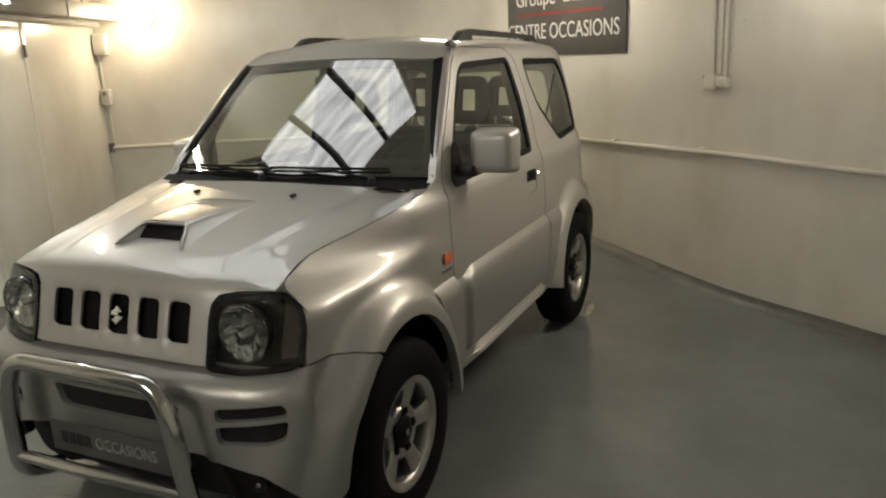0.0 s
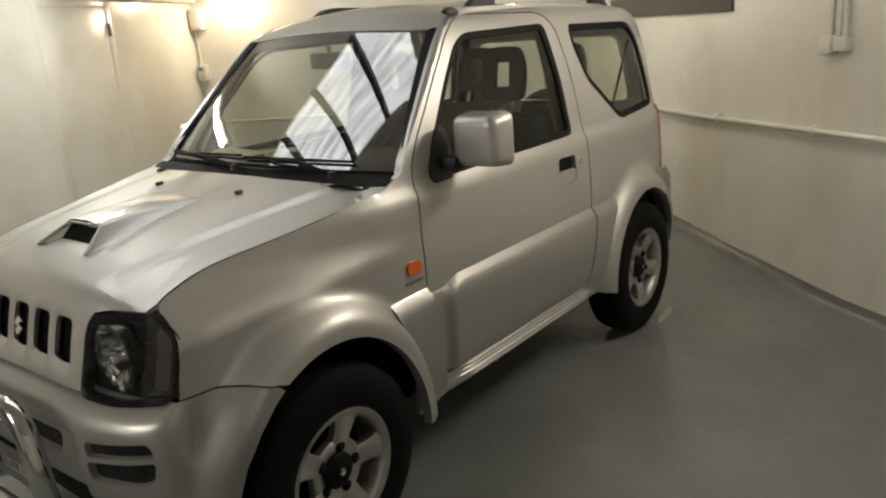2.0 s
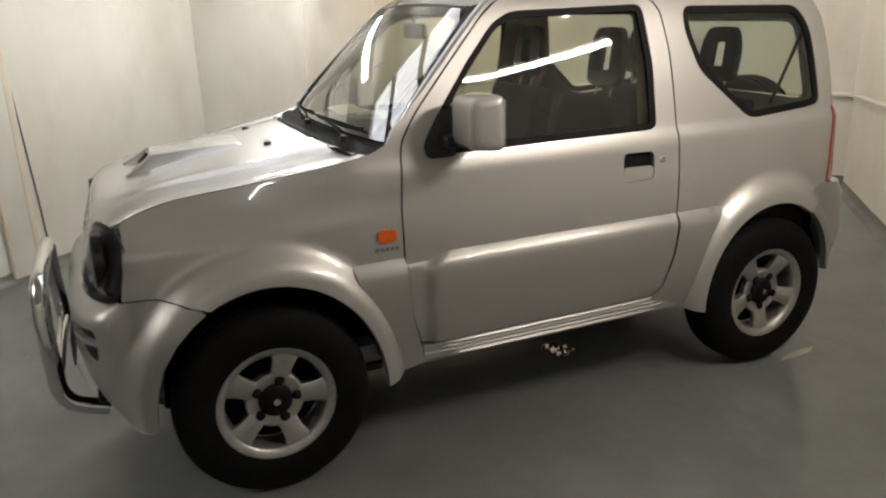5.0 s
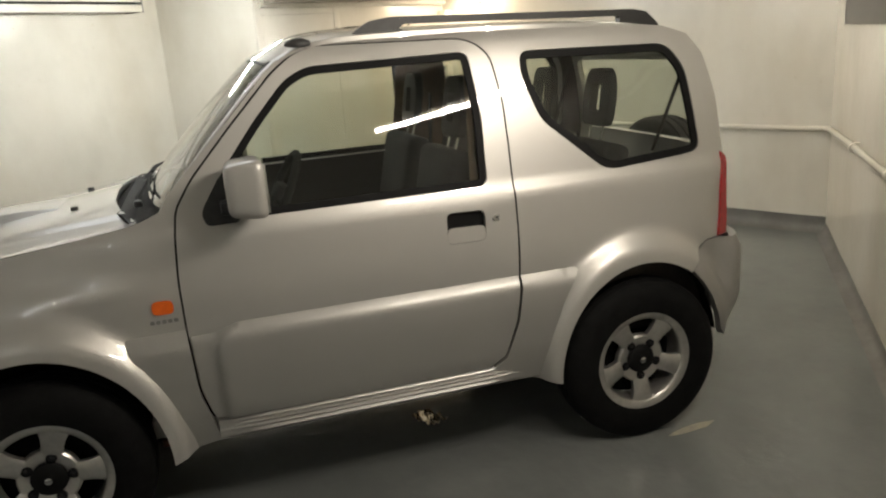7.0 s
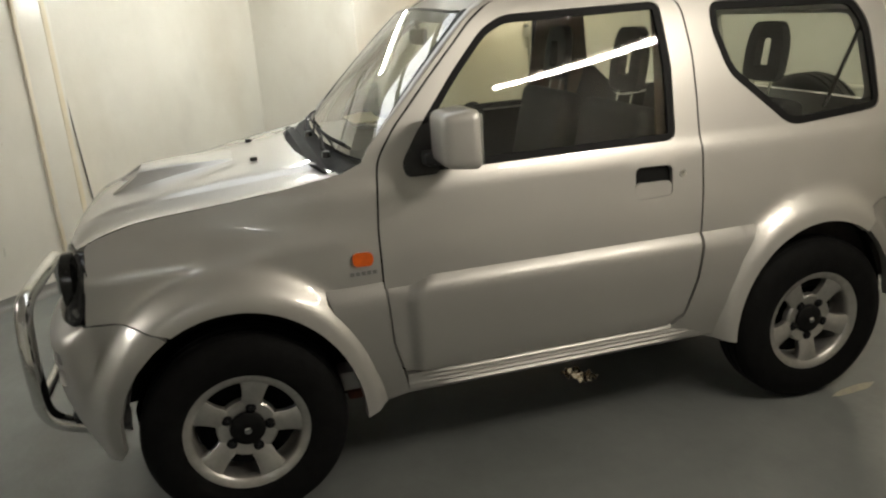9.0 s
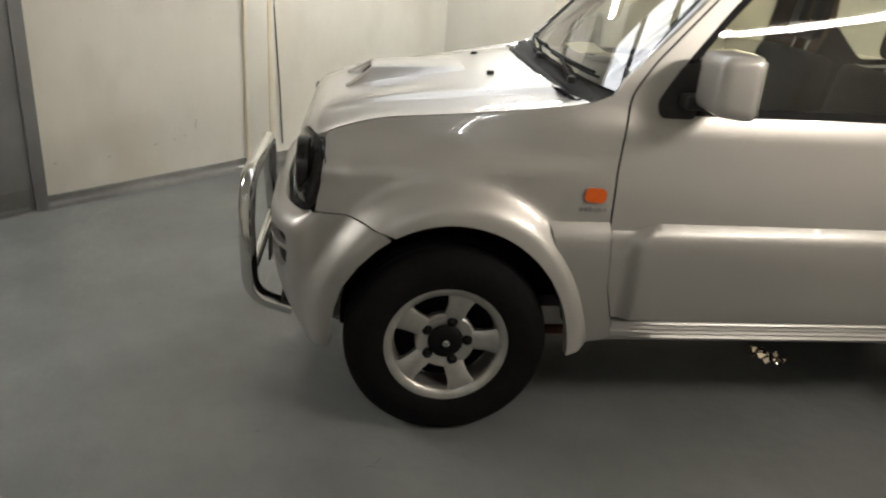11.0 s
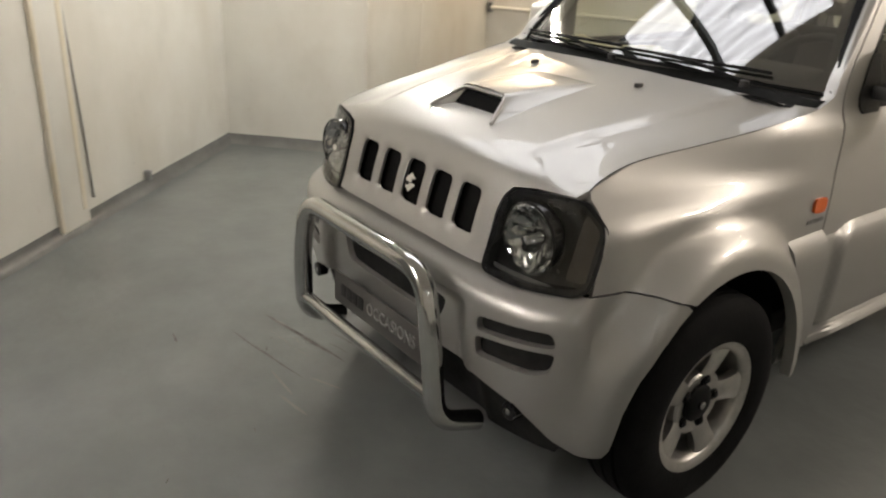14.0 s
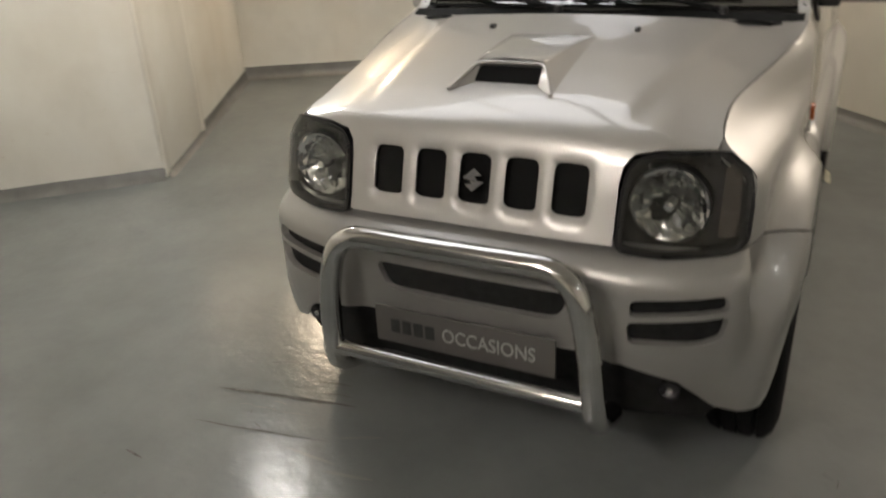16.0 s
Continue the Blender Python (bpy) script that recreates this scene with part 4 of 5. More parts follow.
# headlamps
HL = loop2([(0.377, 0.762), (0.379, 0.90), (0.386, 0.950), (0.410, 0.980), (0.46, 0.991), (0.555, 0.996), (0.610, 0.994), (0.650, 0.975), (0.666, 0.93), (0.669, 0.86), (0.669, 0.785), (0.640, 0.763), (0.50, 0.752)], 0.030, 5)
HL = [(min(x, side_x(-0.412, z) + 0.003), z) for x, z in HL]
for sd in (1, -1):
    bm = panel(offset_loop(HL, 0.012), [], lambda x, z: Vector((sd * x, lamp_pt(x, z).y + 0.045, z)), 0.03, (0, -1, 0), 0)
    lamp = part("headlamp", bm, M_HOUSING, CAR, "headlamp with dark housing and clear lens")
    bm = panel(HL, [offset_loop(HL, 0.017)], lambda x, z: Vector((sd * x, lamp_pt(x, z).y - 0.001, z)), 0.02, (0, -1, 0), 0.03)
    part("lamp_frame", bm, M_GLOSS, lamp)
    bm = panel(offset_loop(HL, 0.008), [], lambda x, z: Vector((sd * x, lamp_pt(x, z).y - 0.003, z)), 0.03, (0, -1, 0), 0)
    part("lens", bm, M_LENS, lamp, "clear lens")
    # faceted bowl with a rim, a bulb and its cap
    bm = bmesh.new()
    rnd = random.Random(7)
    rings = []
    NF = 34
    for a, r in [(0.0, 0.014), (0.006, 0.024), (0.014, 0.038), (0.022, 0.052), (0.031, 0.065), (0.039, 0.076), (0.045, 0.085), (0.047, 0.091)]:
        rings.append([bm.verts.new((sd * 0.49 + (r + rnd.uniform(-0.002, 0.002)) * math.cos(2 * math.pi * k / NF), -0.455 - a + rnd.uniform(-0.003, 0.003), 0.874 + r * math.sin(2 * math.pi * k / NF))) for k in range(NF)])
    for ra, rb_ in zip(rings[:-1], rings[1:]):
        for k in range(NF):
            bm.faces.new((ra[k], ra[(k + 1) % NF], rb_[(k + 1) % NF], rb_[k]))
    bmesh.ops.triangulate(bm, faces=bm.faces[:])
    part("reflector", bm, M_REFL, lamp, "round faceted chrome reflector", smooth=False)
    part("reflector_rim", lathe([(-0.503, 0.0905), (-0.507, 0.092), (-0.503, 0.096), (-0.470, 0.097)], 40, "y", m=Matrix.Translation((sd * 0.49, 0, 0.874))), M_HOUSING, lamp)
    part("bulb", lathe([(-0.02, 0.0), (-0.018, 0.012), (0.03, 0.014), (0.03, 0)], 14, "y", m=Matrix.Translation((sd * 0.49, -0.492, 0.872))), M_CHROME, lamp)
    turn_lamp = loop2([(0.598, 0.795), (0.598, 0.955), (0.622, 0.957), (0.638, 0.93), (0.642, 0.795)], 0.008, 3)
    part("corner_reflector", panel(turn_lamp, [], lambda x, z: Vector((sd * x, lamp_pt(x, z).y + 0.020 + 0.0007 * math.sin(z * 260), z)), 0.008, (0, -1, 0), 0.004), M_TURN, lamp, "upright ribbed reflector of the turn lamp")
    part("top_bezel", panel(loop2([(0.40, 0.945), (0.43, 0.972), (0.585, 0.978), (0.585, 0.952), (0.50, 0.968)], 0.004, 2), [], lambda x, z: Vector((sd * x, lamp_pt(x, z).y + 0.015, z)), 0.02, (0, -1, 0), 0.004), M_HOUSING, lamp)

# front bumper: plan curve by arc length
BP = [(0.0, -0.625), (0.20, -0.622), (0.38, -0.612), (0.52, -0.588), (0.62, -0.552), (0.69, -0.498), (0.735, -0.43), (0.768, -0.35), (0.788, -0.27), (0.793, -0.18)]
bs = [0.0]
for i in range(1, len(BP)):
    bs.append(bs[-1] + math.dist(BP[i], BP[i - 1]))
bp_x = curve1(list(zip(bs, [p[0] for p in BP])))
bp_y = curve1(list(zip(bs, [p[1] for p in BP])))
bin_ = curve1([(0.30, 0.085), (0.36, 0.05), (0.44, 0.022), (0.52, 0.006), (0.60, 0.0), (0.66, 0.0), (0.696, 0.002), (0.715, 0.009), (0.731, 0.024), (0.744, 0.048), (0.755, 0.078), (0.768, 0.115)])


def bumper_pt(s, z):
    a = abs(s)
    sg = 1 if s >= 0 else -1
    x, y = bp_x(a), bp_y(a)
    dx, dy = bp_x(a + 0.005) - bp_x(a - 0.005), bp_y(a + 0.005) - bp_y(a - 0.005)
    L = math.hypot(dx, dy) or 1
    nx, ny = dy / L, -dx / L
    corner = sstep((a - 0.60) / 0.25)
    d = bin_(z - 0.018 * corner) * (1 - 0.45 * corner)
    # hollow round the middle grille
    mid = sstep((0.40 - a) / 0.06)
    d += 0.03 * mid * sstep((0.70 - z) / 0.04)
    px, py = x - nx * d, y - ny * d
    # the upper corner runs into the fender and its flare
    w = sstep((py + 0.55) / 0.14) * (0.45 + 0.55 * sstep((z - 0.52) / 0.16))
    if w > 0:
        px = px * (1 - w) + (flared_x(py, z) + 0.001) * w
    return Vector((px * sg, py, z))


def s_at(y):
    lo, hi = 0.0, bs[-1]
    for _ in range(40):
        mid = (lo + hi) / 2
        if bp_y(mid) < y:
            lo = mid
        else:
            hi = mid
    return lo


BH = [(0.2, 0.768), (0.66, 0.768), (s_at(-0.47), 0.766), (s_at(-0.43), 0.766), (s_at(-0.36), 0.769), (s_at(-0.28), 0.759), (s_at(-0.218), 0.740), (s_at(-0.20), 0.723), (s_at(-0.243), 0.692), (s_at(-0.30), 0.635), (s_at(-0.35), 0.557), (s_at(-0.385), 0.473), (s_at(-0.400), 0.41),
      (s_at(-0.405), 0.385), (s_at(-0.425), 0.368), (0.72, 0.368), (0.67, 0.382), (0.62, 0.415), (0.56, 0.452), (0.42, 0.482)]
BH = [(a, b if b > 0.5 else b - 0.05 * (0.5 - b) / 0.132) for a, b in BH]
BUMP = BH + [(-a, b) for a, b in BH[::-1]]
vents = []
for sg in (1, -1):
    for pts in ([(0.435, 0.640), (0.435, 0.685), (0.655, 0.705), (0.668, 0.665)], [(0.435, 0.565), (0.430, 0.625), (0.668, 0.650), (0.655, 0.590), (0.60, 0.572)]):
        vents.append(loop2([(sg * a, b - 0.022) for a, b in pts], 0.018, 4))
mid_hole = loop2([(-0.285, 0.642), (0.285, 0.642), (0.25, 0.560), (-0.25, 0.560)], 0.03, 5)
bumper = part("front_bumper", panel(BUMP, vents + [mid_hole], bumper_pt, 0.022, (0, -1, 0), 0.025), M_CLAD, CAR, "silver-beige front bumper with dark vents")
for sg in (1, -1):
    part("vent_mesh", panel([(sg * 0.42, 0.533), (sg * 0.42, 0.68), (sg * 0.68, 0.695), (sg * 0.68, 0.54)], [], lambda s, z: bumper_pt(s, z) + Vector((0, 0.022, 0)), 0.04, (0, -1, 0), 0), M_COWL, bumper)
part("grille_mesh", panel([(-0.30, 0.55), (0.30, 0.55), (0.30, 0.652), (-0.30, 0.652)], [], lambda s, z: bumper_pt(s, z) + Vector((0, 0.02, 0)), 0.04, (0, -1, 0), 0), M_COWL, bumper)
LOW = [(-0.67, 0.32), (-0.61, 0.42), (-0.53, 0.48), (-0.42, 0.50), (0.42, 0.50), (0.53, 0.48), (0.61, 0.42), (0.67, 0.32), (0.63, 0.27), (-0.63, 0.27)]
part("lower_grille", panel(LOW, [], lambda s, z: bumper_pt(s, max(z, 0.40)) + Vector((0, 0.035 + 0.3 * max(0.0, 0.42 - z), z - max(z, 0.40))), 0.04, (0, -1, 0), 0.03), M_COWL, bumper)
for sg in (1, -1):
    fog = part("fog_lamp", lathe([(-0.004, 0.0), (-0.003, 0.018), (0.0, 0.026), (0.03, 0.026)], 24, "y", m=Matrix.Translation((sg * 0.535, -0.560, 0.405))), M_GLOSS, bumper, "small round fog lamp")
    part("fog_reflector", lathe([(-0.0055, 0.0), (-0.005, 0.007), (-0.002, 0.010)], 14, "y", m=Matrix.Translation((sg * 0.535, -0.560, 0.405))), M_REFL, fog)
# dealer plate
plate = part("dealer_plate", box(-0.265, 0.265, -0.640, -0.632, 0.420, 0.532, 0.003), M_SIGN, CAR, "dark dealer plate with raised letters")


def text(body, size, m, material, parent, name="lettering", label="", depth=0.0015, bold=0.0):
    cu = bpy.data.curves.new(name, "FONT")
    cu.body, cu.size, cu.align_x, cu.align_y, cu.extrude, cu.offset = body, size, "CENTER", "CENTER", depth, bold
    tmp = bpy.data.objects.new(name, cu)
    scene.collection.objects.link(tmp)
    me = bpy.data.meshes.new_from_object(tmp.evaluated_get(bpy.context.evaluated_depsgraph_get()))
    bpy.data.objects.remove(tmp)
    bpy.data.curves.remove(cu)
    me.transform(m)
    me.materials.clear()
    me.materials.append(material)
    ob = new(name, me)
    ob.parent = parent
    if label:
        ob["label"] = label
    return ob


text("OCCASIONS", 0.058, Matrix.Translation((0.078, -0.642, 0.476)) @ pose(0, 0, 0, 90) @ Matrix.Diagonal((0.82, 1, 1, 1)), M_PLATE_TXT, plate, label="grey letters")
for k in range(4):
    part("mark", box(-0.215 + k * 0.036, -0.188 + k * 0.036, -0.6425, -0.640, 0.456, 0.496), M_BLACK, plate)

# bull bar
bar = part("bull_bar", tube(rounded([(-0.388, -0.540, 0.285), (-0.386, -0.690, 0.335), (-0.368, -0.703, 0.58), (-0.325, -0.700, 0.762), (0.325, -0.700, 0.762), (0.368, -0.703, 0.58), (0.386, -0.690, 0.335), (0.388, -0.540, 0.285)], 0.13, 8), 0.030, 18), M_BAR, CAR, "chrome tubular bull bar")
part("cross_tube", tube([(-0.378, -0.694, 0.402), (0.378, -0.694, 0.402)], 0.021, 14), M_BAR, bar)

# rear bumper, tailgate, spare wheel later
RB = [(0.0, 2.84), (0.35, 2.835), (0.55, 2.82), (0.66, 2.785), (0.72, 2.725), (0.757, 2.64), (0.775, 2.54), (0.785, 2.40)]
rs = [0.0]
for i in range(1, len(RB)):
    rs.append(rs[-1] + math.dist(RB[i], RB[i - 1]))
rb_x, rb_y = curve1(list(zip(rs, [p[0] for p in RB]))), curve1(list(zip(rs, [p[1] for p in RB])))


def rbump(s, z):
    a = abs(s)
    d = 0.02 * sstep((z - 0.74) / 0.06) + 0.05 * sstep((0.55 - z) / 0.2)
    x, y = rb_x(a) - d * 0.6, rb_y(a) - d * sstep((0.9 - a) / 0.2)
    w = sstep((2.74 - y) / 0.12) * (0.4 + 0.6 * sstep((z - 0.5) / 0.2))
    x = x * (1 - w) + (flared_x(y, z) + 0.001) * w
    return Vector((x * (1 if s >= 0 else -1), y, z))


def rs_at(y):
    lo, hi = 0.0, rs[-1]
    for _ in range(40):
        mid = (lo + hi) / 2
        if rb_y(mid) > y:
            lo = mid
        else:
            hi = mid
    return lo


RH = [(rs_at(2.68), 0.798), (rs_at(2.58), 0.798), (rs_at(2.53), 0.775), (rs_at(2.462), 0.706), (rs_at(2.51), 0.652), (rs_at(2.56), 0.58), (rs_at(2.60), 0.49), (rs_at(2.622), 0.42), (rs_at(2.66), 0.385), (rs_at(2.72), 0.40)]
part("rear_bumper", panel(RH + [(-a, b) for a, b in RH[::-1]], [], rbump, 0.03, (0, 1, 0), 0.03), M_CLAD, CAR, "silver-beige rear bumper")
tail_y = curve1([(0.79, 2.735), (1.1, 2.73), (1.35, 2.69), (1.55, 2.63), (1.64, 2.57)])
GW = loop2([(-0.50, 1.17), (0.50, 1.17), (0.46, 1.54), (-0.46, 1.54)], 0.06, 5)
tailgate = part("tailgate", panel([(-0.62, 0.79), (0.62, 0.79), (0.62, 1.15), (0.585, 1.40), (0.545, 1.58), (0.50, 1.64), (-0.50, 1.64), (-0.545, 1.58), (-0.585, 1.40), (-0.62, 1.15)], [GW], lambda x, z: Vector((x, tail_y(z) - 0.06 * (abs(x) / 0.62) ** 3, z)), 0.04, (0, 1, 0), 0.03), M_PAINT, CAR)
part("tailgate_glass", panel(offset_loop(GW, 0.004), [], lambda x, z: Vector((x, tail_y(z) - 0.012 - 0.06 * (abs(x) / 0.62) ** 3, z)), 0.06, (0, 1, 0), 0), M_GLASS, tailgate)
# hidden floor pan and engine bay block
bm = box(-0.60, 0.60, -0.36, 2.62, 0.33, 0.42, 0.01)
box(-0.50, 0.50, -0.44, 0.42, 0.40, 0.96, 0.01, bm=bm)
box(-0.16, 0.16, -0.02, 2.35, 0.24, 0.36, 0.02, bm=bm)
part("chassis", bm, M_DARK, CAR, "black chassis and floor pan")


# ---- wheels ----
def wheel(parent, x, y, sd, name="wheel", m=None, turn=0.0):
    m = m or (Matrix.Translation((x, y, 0.345)) @ Matrix.Diagonal((sd, 1.037, 1.037, 1)))
    m = m @ Matrix.Rotation(radians(turn), 4, "X")
    w = 0.100
    tp = [(-w + 0.01, 0.195), (-w, 0.22), (-w - 0.004, 0.265), (-w + 0.008, 0.305), (-w + 0.022, 0.322), (-w + 0.03, 0.327), (-0.052, 0.331), (-0.05, 0.321), (-0.040, 0.321), (-0.038, 0.332), (-0.006, 0.333), (-0.005, 0.322), (0.005, 0.322), (0.006, 0.333), (0.038, 0.332), (0.040, 0.321), (0.05, 0.321), (0.052, 0.331), (w - 0.03, 0.327), (w - 0.022, 0.322), (w - 0.008, 0.305), (w + 0.004, 0.265), (w, 0.222), (w - 0.006, 0.203), (w - 0.02, 0.195)]
    bm = lathe(tp, 72, "x")
    bm.transform(m)
    bmesh.ops.recalc_face_normals(bm, faces=bm.faces[:])
    wh = new(name)
    wh.parent = parent
    tagged(wh, "alloy wheel with five broad spokes and black tyre")
    part("tyre", bm, M_RUBBER, wh, "black tyre")
    # rim barrel and spokes
    bm = lathe([(-0.085, 0.205), (-0.08, 0.19), (0.0, 0.165), (0.05, 0.168), (0.074, 0.172), (0.083, 0.178), (0.087, 0.192), (0.092, 0.203), (0.091, 0.208), (0.083, 0.214), (0.075, 0.205)], 64, "x")
    spoke = bmesh.new()
    rows = []
    n = 9
    for k in range(n + 1):
        t = k / n
        r = 0.045 + (0.186 - 0.045) * t
        hwid = 0.034 - 0.002 * math.sin(math.pi * t) + 0.024 * t ** 4 + 0.006 * (1 - t) ** 3
        xx = 0.045 + 0.038 * math.sin(math.pi / 2 * t) - 0.006 * t
        rows.append([spoke.verts.new(p) for p in ((xx - 0.035, -hwid * 0.9, r), (xx - 0.006, -hwid, r), (xx, -hwid * 0.72, r), (xx + 0.001, 0, r), (xx, hwid * 0.72, r), (xx - 0.006, hwid, r), (xx - 0.035, hwid * 0.9, r))])
    for k in range(n):
        for j in range(6):
            spoke.faces.new((rows[k][j], rows[k][j + 1], rows[k + 1][j + 1], rows[k + 1][j]))
    for k in range(5):
        b = spoke.copy()
        b.transform(Matrix.Rotation(2 * math.pi * k / 5, 4, "X"))
        merge(bm, b)
    spoke.free()
    lathe([(0.03, 0.101), (0.054, 0.099), (0.060, 0.093), (0.059, 0.084), (0.053, 0.060), (0.05, 0.04), (0.05, 0.0)], 40, "x", bm=bm)
    bm.transform(m)
    bmesh.ops.recalc_face_normals(bm, faces=bm.faces[:])
    rim = part("rim", bm, M_ALLOY, wh, "silver five-spoke alloy rim")
    bm = lathe([(0.045, 0.058), (0.062, 0.057), (0.070, 0.048), (0.072, 0.014), (0.076, 0.012), (0.077, 0.0)], 30, "x")
    bm.transform(m)
    bmesh.ops.recalc_face_normals(bm, faces=bm.faces[:])
    part("hub_cap", bm, M_SEAL, wh, "black hub cap")
    bm = lathe([(0.07, 0.013), (0.079, 0.012), (0.081, 0.008), (0.081, 0.0)], 16, "x")
    bm.transform(m)
    bmesh.ops.recalc_face_normals(bm, faces=bm.faces[:])
    part("hub_button", bm, M_REFL, wh, "small chrome hub button")
    # black disc closing the rim, standing for the shade behind the spokes
    bm = lathe([(-0.02, 0.168), (-0.015, 0.05), (-0.015, 0.0)], 40, "x")
    bm.transform(m)
    bmesh.ops.recalc_face_normals(bm, faces=bm.faces[:])
    part("rim_shade_disc", bm, M_DARK, wh)
    for k in range(5):
        a = 2 * math.pi * k / 5
        at = Matrix.Translation((0, 0.073 * math.sin(a), 0.073 * math.cos(a)))
        bm = lathe([(0.040, 0.0175), (0.0605, 0.0175), (0.0615, 0.016), (0.0600, 0.0)], 16, "x", m=at)
        bm.transform(m)
        bmesh.ops.recalc_face_normals(bm, faces=bm.faces[:])
        part("nut_pocket", bm, M_SEAL, wh)
        bm = lathe([(0.055, 0.0125), (0.066, 0.012), (0.069, 0.008), (0.069, 0)], 6, "x", m=at)
        bm.transform(m)
        bmesh.ops.recalc_face_normals(bm, faces=bm.faces[:])
        part("wheel_nut", bm, M_GLOSS, wh)
    return wh


for yy in (0.0, 2.25):
    for sd in (1, -1):
        wheel(CAR, sd * 0.680, yy, sd, turn=-15 if yy < 1 else 180)
wheel(CAR, 0, 0, 1, "spare_wheel", Matrix.Translation((-0.08, 2.87, 0.90)) @ Matrix.Rotation(radians(90), 4, "Z"))


# ---- inside the car ----
def seat(x, y, z0, back_h, head_z, name, wide=0.25, hole=True):
    st = part(name, box(x - wide, x + wide, y - 0.48, y, z0, z0 + 0.15, 0.05, 3), M_SEAT, CAR, "dark grey fabric seat")
    bm = box(-wide, wide, -0.06, 0.06, 0, back_h, 0.05, 3)
    bm.transform(Matrix.Translation((x, y, z0 + 0.08)) @ Matrix.Rotation(radians(-12), 4, "X"))
    part("backrest", bm, M_SEAT, st)
    top = Vector((x, y + 0.21 * (z0 + 0.08 + back_h) * 0.0 + math.sin(radians(12)) * back_h, z0 + 0.08 + math.cos(radians(12)) * back_h))
    hc = Vector((x, top.y + 0.03, head_z))
    out = loop2([(-0.115, -0.115), (0.115, -0.115), (0.12, 0.03), (0.085, 0.125), (-0.085, 0.125), (-0.12, 0.03)], 0.05, 5)
    holes = [loop2([(-0.045, -0.055), (0.045, -0.055), (0.042, 0.06), (-0.042, 0.06)], 0.012, 3)] if hole else []
    bm = panel(out, holes, lambda a, b: hc + Vector((a, -0.018 + 0.15 * b + 0.35 * a * a, b)), 0.03, (0, -1, 0), 0.036)
    bmesh.ops.holes_fill(bm, edges=[], sides=0)
    bm2 = panel(out, holes, lambda a, b: hc + Vector((a, 0.018 + 0.15 * b + 0.35 * a * a, b)), 0.03, (0, 1, 0), 0)
    merge(bm, bm2)
    part("headrest", bm, M_SEAT, st)
    for dx in (-0.055, 0.055):
        part("headrest_post", tube([(x + dx, top.y, top.z - 0.03), (x + dx, hc.y, head_z - 0.09)], 0.006, 8), M_CHROME, st)


seat(0.34, 1.49, 0.60, 0.58, 1.41, "front_seat")
seat(-0.34, 1.49, 0.60, 0.58, 1.41, "front_seat")
seat(0.29, 2.18, 0.62, 0.52, 1.385, "rear_seat")
seat(-0.29, 2.18, 0.62, 0.52, 1.385, "rear_seat")
# dashboard, wheel, pillar and door trim, headlining
bm = box(-0.64, 0.64, 0.45, 0.80, 0.80, 1.165, 0.05, 3)
dash = part("dashboard", bm, M_TRIM, CAR, "dark grey dashboard")
part("instrument_hood", box(0.20, 0.53, 0.60, 0.83, 1.08, 1.215, 0.05, 3), M_TRIM, dash)
sw = Matrix.Translation((0.36, 0.90, 1.13)) @ Matrix.Rotation(radians(-28), 4, "X")
pts = [sw @ Vector((0.185 * math.cos(2 * math.pi * k / 40), 0, 0.185 * math.sin(2 * math.pi * k / 40))) for k in range(40)]
swo = part("steering_wheel", tube(pts, 0.016, 10, closed=True), M_COWL, CAR, "black steering wheel")
part("wheel_hub", box(-0.07, 0.07, -0.03, 0.02, -0.07, 0.06, 0.02, 2, m=sw), M_COWL, swo)
for a in (0, 180, 270):
    v = Vector((math.cos(radians(a)) * 0.18, 0, math.sin(radians(a)) * 0.18))
    part("wheel_spoke", tube([sw @ (v * 0.3), sw @ v], 0.014, 8), M_COWL, swo)
part("steering_column", tube([sw @ Vector((0, 0, 0)), (0.36, 0.66, 1.0)], 0.035, 10), M_TRIM, swo)
part("mirror_inside", box(-0.11, 0.11, 0.865, 0.89, 1.515, 1.58, 0.012), M_BLACK, CAR, "black inside mirror")
part("mirror_stem", tube([(0, 0.88, 1.57), (0, 0.868, 1.635)], 0.008, 8), M_BLACK, CAR)
for sd in (1, -1):
    o2 = (-sd, 0, 0)
    inner = offset_loop(DOOR, 0.012)
    part("door_trim", panel(inner, [offset_loop(DOOR_WIN, -0.012)], mirrored(side_f(-0.045), sd), 0.05, o2, 0), M_TRIM, CAR)
    part("side_trim", panel([(1.735, 0.45), (1.735, 1.25), (1.725, 1.45), (1.69, 1.62), (1.72, 1.68), (2.42, 1.65), (2.53, 1.60), (2.60, 1.5), (2.66, 1.3), (2.68, 0.85), (2.62, 0.45)], [offset_loop(REAR_WIN, -0.012)], mirrored(side_f(-0.05), sd), 0.05, o2, 0), M_TRIM, CAR)
    # pillar trim, with the window's brown reflection put into its colour
    part("pillar_trim", panel([(1.585, 1.12), (1.605, 1.66), (1.82, 1.66), (1.90, 1.36), (1.86, 1.12)], [], mirrored(side_f(-0.056), sd), 0.05, o2, 0.004), M_PILLAR, CAR, "door pillar trim, its brown standing in for a reflection in the glass")
    part("sun_visor", box(sd * 0.30 - 0.15, sd * 0.30 + 0.15, 0.915, 1.04, 1.612, 1.627, 0.006), M_TRIM, CAR)
    part("seat_belt", tube([(sd * 0.57, 1.80, 1.42), (sd * 0.58, 1.78, 1.05), (sd * 0.58, 1.74, 0.7)], 0.010, 6), M_TRIM, CAR)
    bm = tube([(sd * 0.53, 2.58, 1.50), (sd * 0.49, 2.46, 1.16)], 0.008, 6)
    part("rear_belt", bm, M_TRIM, CAR)
